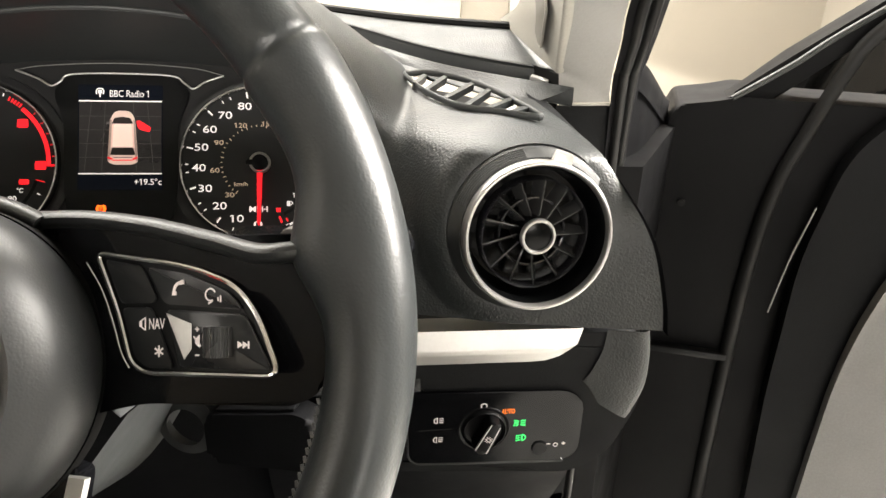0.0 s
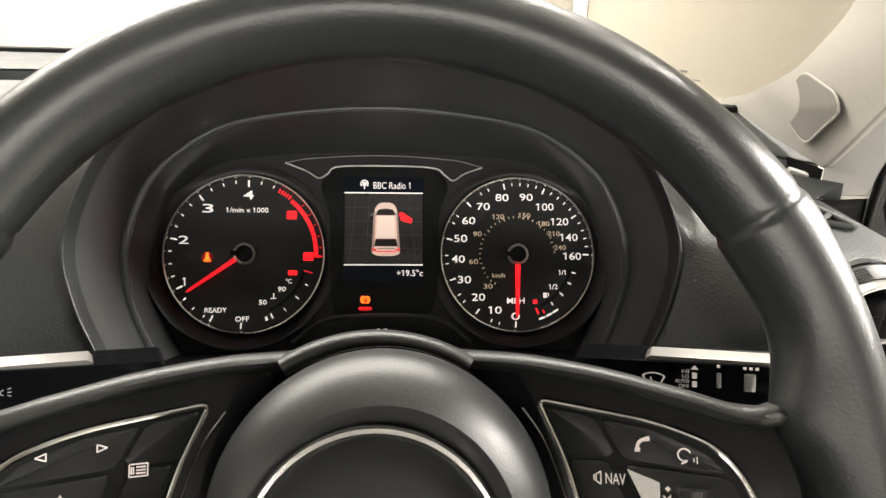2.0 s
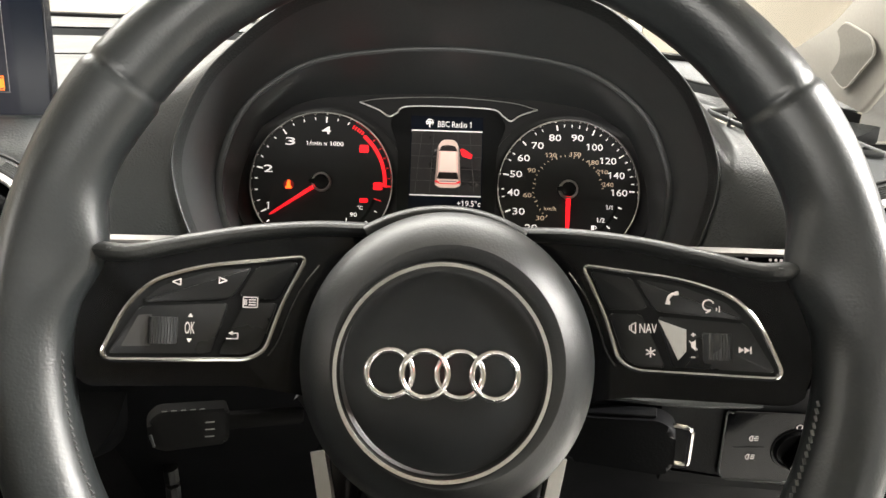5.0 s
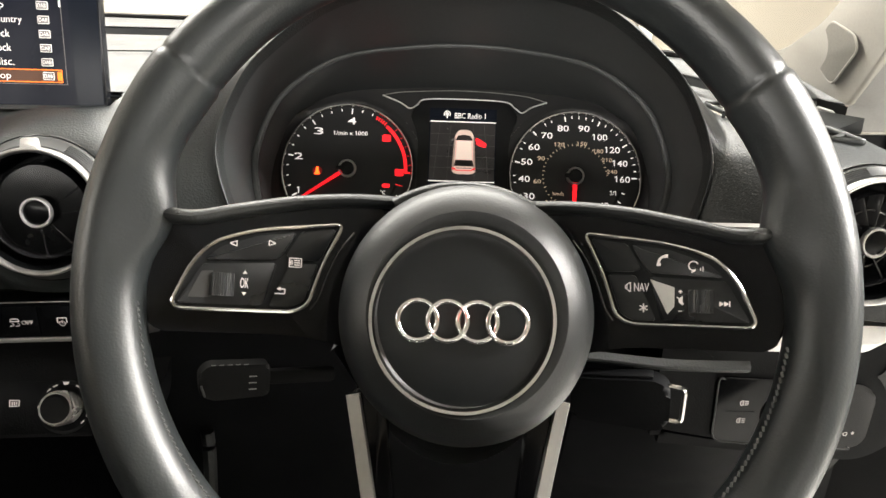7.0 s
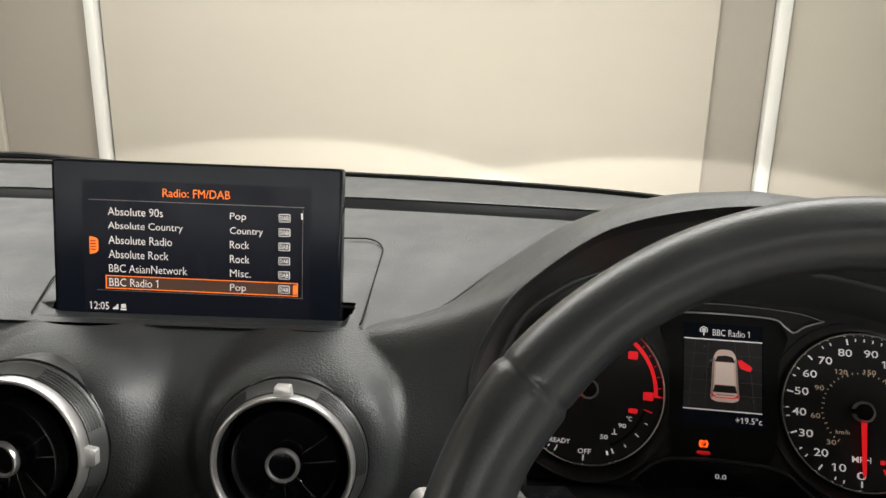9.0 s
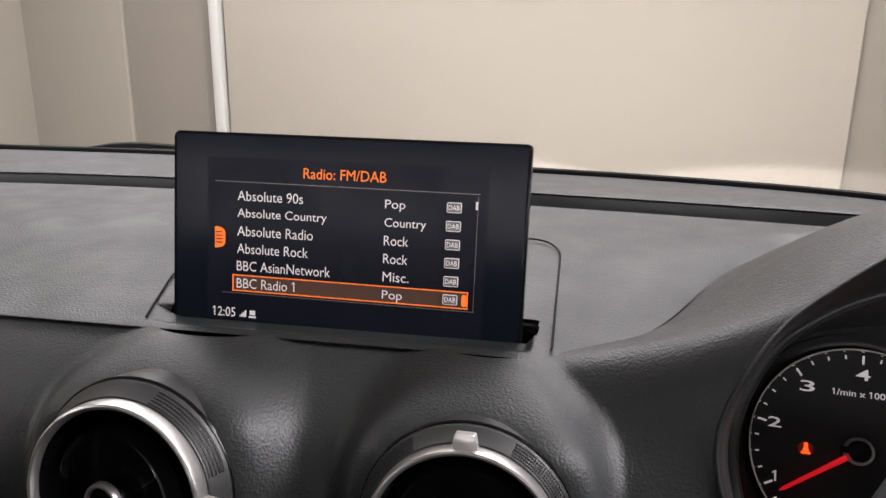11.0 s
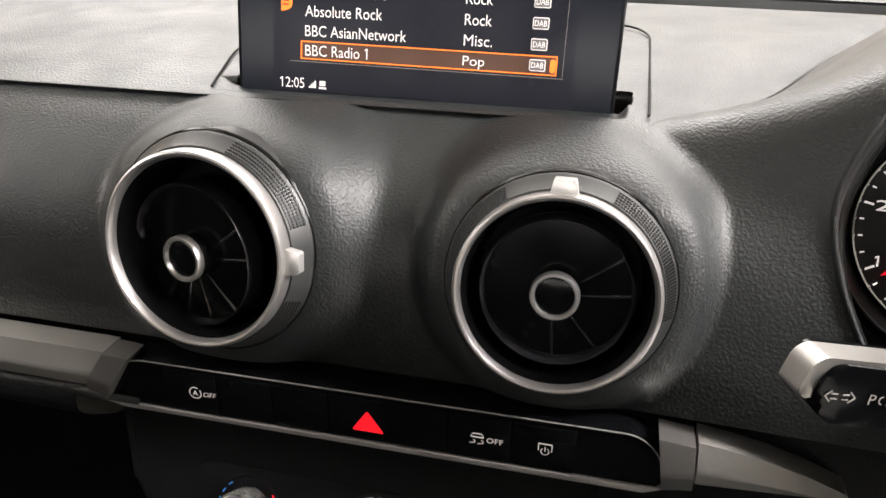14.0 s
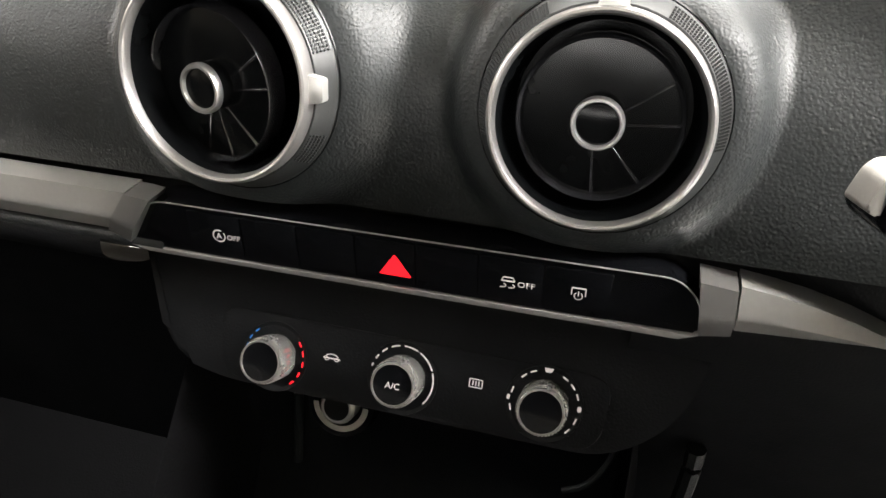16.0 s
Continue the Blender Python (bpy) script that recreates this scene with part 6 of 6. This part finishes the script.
def dashes(k, spans, mat, r=0.0192, wide=0.0009):
    part("scale_dash", merge(*[arc2(0, 0, r, a, b, wide, 0.0008, 6) for a, b in spans]), mat, k, smooth=0)


k1 = heater_knob(-0.0715, -0.0078, "silver temperature knob with red and blue scale")
dashes(k1, [(a, a + 10) for a in (-50, -30, -10, 10, 28)], RED)
dashes(k1, [(a, a + 9) for a in (128, 146, 164)], BLUE)
k2 = heater_knob(0.0044, -0.0053, "silver fan knob lettered for air conditioning")
dashes(k2, [(-40, 20), (24, 62), (66, 92), (100, 116), (124, 136), (144, 153), (162, 168)], PRINT)
write("A/C", PRINT, k2, width=0.0085, height=0.0036, at=(0, -0.0005, 0.0188))
k3 = heater_knob(0.0820, -0.0035, "silver air direction knob with white scale")
dashes(k3, [(a, a + 11) for a in (-45, -24, 18, 36, 54, 110, 128, 160, 190)], PRINT)
for mark in ([(-0.0016, 0.0182), (0.0016, 0.0182), (0.0026, 0.0206), (-0.0026, 0.0206)], rounded([(0.0184, -0.0005), (0.0206, -0.0005), (0.0206, 0.0026), (0.0184, 0.0026)], 0.001), rounded([(-0.0212, -0.0010), (-0.0194, -0.0010), (-0.0194, 0.0018), (-0.0212, 0.0018)], 0.001)):
    part("vent_mark", prism(mark, 0.0008, 0.0012), PRINT, k3, smooth=0)
mark = part("recirculation_mark", merge(arc2(0, 0.0005, 0.0036, 10, 170, 0.0008, 0.0018, ry=0.8), bar2(-0.0050, 0, 0.0050, 0, 0.0008, 0.0018), arc2(-0.0028, -0.0005, 0.0012, 0, 360, 0.0006, 0.0018, 10), arc2(0.0028, -0.0005, 0.0012, 0, 360, 0.0006, 0.0018, 10)), PRINT, climate, smooth=0)
mark.matrix_local = Matrix.Translation((-0.0368, -0.0022, 0.0002)) @ Matrix.Diagonal((1.0, 0.72, 1.0, 1.0))
mark = part("rear_window_mark", merge(bar2(-0.0043, -0.003, 0.0043, -0.003, 0.0007, 0.0018), bar2(-0.0043, 0.003, 0.0043, 0.003, 0.0007, 0.0018), bar2(-0.0043, -0.003, -0.0043, 0.003, 0.0007, 0.0018), bar2(0.0043, -0.003, 0.0043, 0.003, 0.0007, 0.0018), *[bar2(-0.002 + 0.002 * i, -0.0017, -0.002 + 0.002 * i, 0.0017, 0.0008, 0.0018) for i in range(3)]), PRINT, climate, smooth=0)
mark.matrix_local = Matrix.Translation((0.0452, 0.0002, 0.0002)) @ Matrix.Diagonal((0.8, 0.72, 1.0, 1.0))
socket = thing("power_socket", CONSOLE @ pose(-0.0525, -0.2465, -0.036, -24, 0, 0), "small power socket with silver cap under the heater controls", "power socket")
part("cap", lathe([(0.012, -0.012), (0.012, 0.006), (0.010, 0.008), (0.0, 0.008)], 40), ALU, socket)
part("cap_face", lathe([(0.0088, 0.0082), (0.0, 0.0082)], 40), SATINBLACK, socket)
part("scale_arc", arc2(0, 0, 0.0175, 185, 360, 0.004, 0.0, 30), PILLAR, socket, "pale scale arc", smooth=0)
part("surround", lathe([(0.024, -0.012), (0.023, 0.0), (0.013, -0.002)], 48), GLOSS, socket)

# centre console below the heater panel
tunnel = thing("centre_console", None, "black centre console under the heater controls", "centre console", kind="structure")
part("body", patch([[con(u, v, z) for v, z in ((0.05, -0.19), (0.055, -0.25), (0.05, -0.33), (-0.03, -0.40), (-0.2, -0.42))] for u in (-0.13, -0.06, 0.0, 0.06, 0.13)], 24, 16), SOFT_LOW, tunnel)
# Carpet black on the sides stands in for the shade of an absent seat.
for s in (-1, 1):
    part("side", patch([[con(s * 0.135, 0.09, -0.16), con(s * 0.15, 0.11, -0.3), con(s * 0.15, 0.1, -0.6)], [con(s * 0.131, 0.0, -0.19), con(s * 0.135, -0.02, -0.36), con(s * 0.14, -0.02, -0.6)],
                        [con(s * 0.131, -0.2, -0.41), con(s * 0.135, -0.22, -0.45), con(s * 0.14, -0.22, -0.6)]], 14, 14), CARPET, tunnel)
part("trim_line", sweep(catmull([con(-0.089, 0.046, -0.255), con(-0.0925, 0.046, -0.29), con(-0.096, 0.044, -0.325)], 12), disc(0.0035, 8)), SOFT, tunnel, "dull silver trim edge")
part("trim_line", sweep(catmull([con(0.128, 0.046, -0.238), con(0.121, 0.045, -0.264), con(0.111, 0.044, -0.282), con(0.098, 0.044, -0.291)], 14), disc(0.0022, 8)), SOFT, tunnel, "dull silver trim edge")
part("trim_line", sweep(catmull([con(0.172, 0.05, -0.234), con(0.172, 0.05, -0.26), con(0.169, 0.05, -0.31)], 12), disc(0.006, 8)), SOFT, tunnel, "dull silver trim edge")

# ---- light switch ----
lights = thing("light_switch_panel", DEEPER @ pose(0, 0.1465, -0.072, 90), "gloss black headlamp switch panel with lit symbols", "light switch")
part("panel", prism(rounded([(0.197, -0.038), (0.298, -0.040), (0.309, -0.048), (0.309, -0.086), (0.302, -0.094), (0.203, -0.091), (0.198, -0.086)], 0.006), -0.004, 0.0016, 0.0008), GLOSS, lights)
part("panel_edge", sweep([(x, y, 0.0014) for x, y in rounded([(0.1965, -0.0375), (0.199, -0.087), (0.204, -0.0920), (0.302, -0.095)], 0.005)], disc(0.0008, 6)), SOFT, lights)
part("dial_dish", lathe([(0.0165, 0.0012), (0.0158, 0.0026), (0.0142, 0.0022), (0.0, 0.0020)], 60, (0.2445, -0.0695, 0)), SATINBLACK, lights)
part("dial_ring", lathe([(0.0142, 0.002), (0.0139, 0.0042), (0.0132, 0.0050), (0.0125, 0.0042), (0.0125, 0.002)], 60, (0.2445, -0.0695, 0)), SATINBLACK, lights)
grip = part("dial_grip", prism(rounded([(-0.0062, -0.0165), (0.0062, -0.0165), (0.0050, 0.0165), (-0.0050, 0.0165)], 0.004), 0.002, 0.016, 0.003, 3), SATINBLACK, lights, "black dial grip")
grip.matrix_local = pose(0.2455, -0.0695, 0, 0, 0, -24) @ Matrix.Diagonal((0.82, 0.72, 0.8, 1.0))
part("grip_edge", merge(bar2(-0.0046, -0.014, -0.0036, 0.0145, 0.0008, 0.0158), bar2(0.0046, -0.014, 0.0036, 0.0145, 0.0008, 0.0158)), ALU, grip, smooth=0)
part("sun_mark", merge(arc2(0, 0, 0.0016, 0, 360, 0.0007, 0.0162, 14), *[bar2(0.0024 * math.cos(radians(a)), 0.0024 * math.sin(radians(a)), 0.0034 * math.cos(radians(a)), 0.0034 * math.sin(radians(a)), 0.0005, 0.0162) for a in range(0, 360, 45)]), PRINT, grip, smooth=0)
part("off_mark", arc2(0.2437, -0.0524, 0.0018, 0, 360, 0.0008, 0.0018, 18), PRINT, lights, smooth=0)
write("AUTO", ORANGE, lights, width=0.0085, height=0.0036, at=(0.2592, -0.0570, 0.0020), bold=0.01)
part("side_light_mark", merge(*[b for sx in (1, -1) for b in (bar2(0.2671 + sx * 0.0006, -0.0652, 0.2671 + sx * 0.0022, -0.0640, 0.0007, 0.0018), bar2(0.2671 + sx * 0.0006, -0.0672, 0.2671 + sx * 0.0022, -0.0684, 0.0007, 0.0018), bar2(0.2671 + sx * 0.0024, -0.0650, 0.2671 + sx * 0.0038, -0.0640, 0.0006, 0.0018), bar2(0.2671 + sx * 0.0024, -0.0674, 0.2671 + sx * 0.0038, -0.0684, 0.0006, 0.0018), bar2(0.2671 + sx * 0.0008, -0.0662, 0.2671 + sx * 0.0036, -0.0662, 0.0008, 0.0018))]), GREEN, lights, smooth=0)
part("dipped_beam_mark", merge(arc2(0.2695, -0.0776, 0.0022, -90, 90, 0.0009, 0.0018), bar2(0.2695, -0.0798, 0.2695, -0.0754, 0.0009, 0.0018), *[bar2(0.2685, -0.0758 - 0.0018 * i, 0.2655, -0.0764 - 0.0018 * i, 0.0006, 0.0018) for i in range(3)]), GREEN, lights, smooth=0)
for y in (-0.0620, -0.0765):
    part("fog_mark", merge(arc2(0.2150, y, 0.0020, 90, 270, 0.0007, 0.0018), bar2(0.2150, y - 0.002, 0.2150, y + 0.002, 0.0007, 0.0018), *[bar2(0.2162, y + 0.0014 - 0.0014 * i, 0.2188, y + 0.0014 - 0.0014 * i, 0.0005, 0.0018) for i in range(3)]), PRINT, lights, smooth=0)
part("fog_button_joint", bar2(0.2035, -0.0692, 0.2240, -0.0688, 0.0005, 0.0017), SATINBLACK, lights, smooth=0)
part("dimmer_mark", merge(arc2(0.2920, -0.0845, 0.0014, 0, 360, 0.0006, 0.0018, 12), bar2(0.2960, -0.0838, 0.2985, -0.0838, 0.0006, 0.0018), bar2(0.2972, -0.0826, 0.2972, -0.0850, 0.0006, 0.0018), bar2(0.2860, -0.0838, 0.2885, -0.0838, 0.0006, 0.0018)), PRINT, lights, smooth=0)
part("dimmer_wheel", lathe([(0.0, 0.0), (0.0048, 0.0), (0.0052, 0.0012), (0.0048, 0.0028), (0.0, 0.0030)], 24, (0.2815, -0.0865, 0.0)), SATINBLACK, lights)

for c in lights.children:
    if c.name.split(".")[0] not in ("panel", "panel_edge"):
        c.location += Vector((0.0015, 0.0035, 0))

# ---- side demister grille in the end pod ----
demister = thing("demister_grille", None, "slatted demister grille in the dashboard top", "air grille")
# Black floor stands in for the shade between the slats.
part("recess", prism(rim_line, 0.0340, 0.0375), RUBBER, demister, smooth=0)
part("frame", sweep([(x, y, pod_top(x, y) - 0.0016) for x, y in rim_line], disc(0.0010, 8, 0.0022), True), HOODIN, demister)
for a, b in (((0.2096, 0.2826), (0.2196, 0.3105)), ((0.2166, 0.2664), (0.2339, 0.3059)), ((0.2256, 0.2421), (0.2506, 0.2854)), ((0.2369, 0.2240), (0.2594, 0.2673)), ((0.2493, 0.2177), (0.2711, 0.2444)), ((0.2627, 0.2103), (0.2750, 0.2215))):
    ends = [Vector((x, y, pod_top(x, y) - 0.0006)) for x, y in (a, b)]
    part("slat", sweep(ends, [(-0.0017, -0.0050), (0.0010, -0.0050), (0.0017, -0.0002), (-0.0012, 0.0008)]), SOFT, demister)

# ---- open driver's door ----
DOOR = Matrix.Translation((0.475, 0.46, 0)) @ Matrix(((0.940, 0, -0.340, 0), (-0.340, 0, -0.940, 0), (0, 1, 0, 0), (0, 0, 0, 1)))
door = new("driver_door")
door.parent, door.matrix_world = cabin, DOOR
tagged(door, "open black driver's door with grey inner card")
part("shell", prism(rounded([(0.004, -0.62), (0.004, -0.018), (0.012, 0.000), (0.047, 0.006), (0.070, 0.012), (0.30, 0.012), (1.05, 0.03), (1.05, -0.62)], 0.006), -0.10, 0.0, 0.004), DOORBLACK, door)
part("window_frame", prism([(0.040, 0.000), (0.064, 0.012), (0.106, 0.052), (0.172, 0.105), (0.42, 0.285), (0.62, 0.37), (0.62, 0.34), (0.43, 0.262), (0.186, 0.088), (0.118, 0.034), (0.090, 0.002)], -0.045, -0.005, 0.004), DOORBLACK, door)
part("frame_trim", sweep(catmull([(0.060, 0.010, 0.0), (0.106, 0.044, 0.0), (0.172, 0.098, 0.0), (0.42, 0.277, 0.0)], 30), disc(0.003, 8)), SOFT, door, "dark grey window frame edge")
part("window_glass", prism([(0.115, 0.02), (0.19, 0.084), (0.43, 0.262), (0.60, 0.33), (1.0, 0.33), (1.0, 0.02)], -0.030, -0.026), material("tinted_pane", (0.01, 0.01, 0.01), 0.08, mottle=0.02), door, smooth=0)
arc = catmull([(0.42, 0.22, 0.004), (0.27, 0.165, 0.004), (0.177, 0.084, 0.004), (0.153, 0.043, 0.004), (0.133, -0.016, 0.004), (0.116, -0.074, 0.004), (0.108, -0.150, 0.004), (0.106, -0.26, 0.004), (0.108, -0.50, 0.004)], 60)
part("seal", sweep(arc, disc(0.0075, 10, 0.006)), material("door_seal_rubber", (0.007, 0.007, 0.007), 0.5, spec=0.2), door, "rubber door seal")
card = rounded([(0.165, -0.62), (0.150, -0.30), (0.150, -0.14), (0.170, -0.03), (0.22, 0.03), (0.9, 0.05), (0.9, -0.62)], 0.03)
part("card", prism(card, 0.0, 0.022, 0.008, 3), SOFT_LOW, door, "dark plastic door card")
part("card_insert", prism(rounded([(0.202, -0.62), (0.206, -0.36), (0.208, -0.27), (0.216, -0.205), (0.234, -0.132), (0.29, -0.06), (0.86, -0.03), (0.86, -0.62)], 0.03), 0.018, 0.036, 0.008, 3), DOORGREY, door, "mid-grey padded insert")
part("door_pull", sweep(catmull([(0.151, -0.083, 0.026), (0.139, -0.14, 0.026), (0.131, -0.20, 0.026)], 12), disc(0.0009, 8)), PILLARDARK, door, "thin grey edge")
part("hinge_pillar", prism([(0.37, 0.32), (0.40, 0.32), (0.485, 0.455), (0.46, 0.48), (0.37, 0.42)], -0.65, -0.022), DOORBLACK, cabin, smooth=0)
part("check_strap", box(0.10, 0.008, 0.012, (0.055, -0.270, 0.006), 0.002), SATINBLACK, door)
part("hinge_bolt", lathe([(0.004, 0.0), (0.004, 0.003), (0.0, 0.0035)], 10, (0.030, -0.100, 0.0)), SATINBLACK, door)

# ---- outside: wiper, and the maker's print in the screen's corner ----
part("wiper_arm", sweep(catmull([(-1.0, 0.72, 0.066), (-0.90, 0.715, 0.078), (-0.7, 0.71, 0.072), (-0.45, 0.715, 0.068)], 24), disc(0.006, 8)), RUBBER, cabin, "black wiper arm resting below the windscreen")
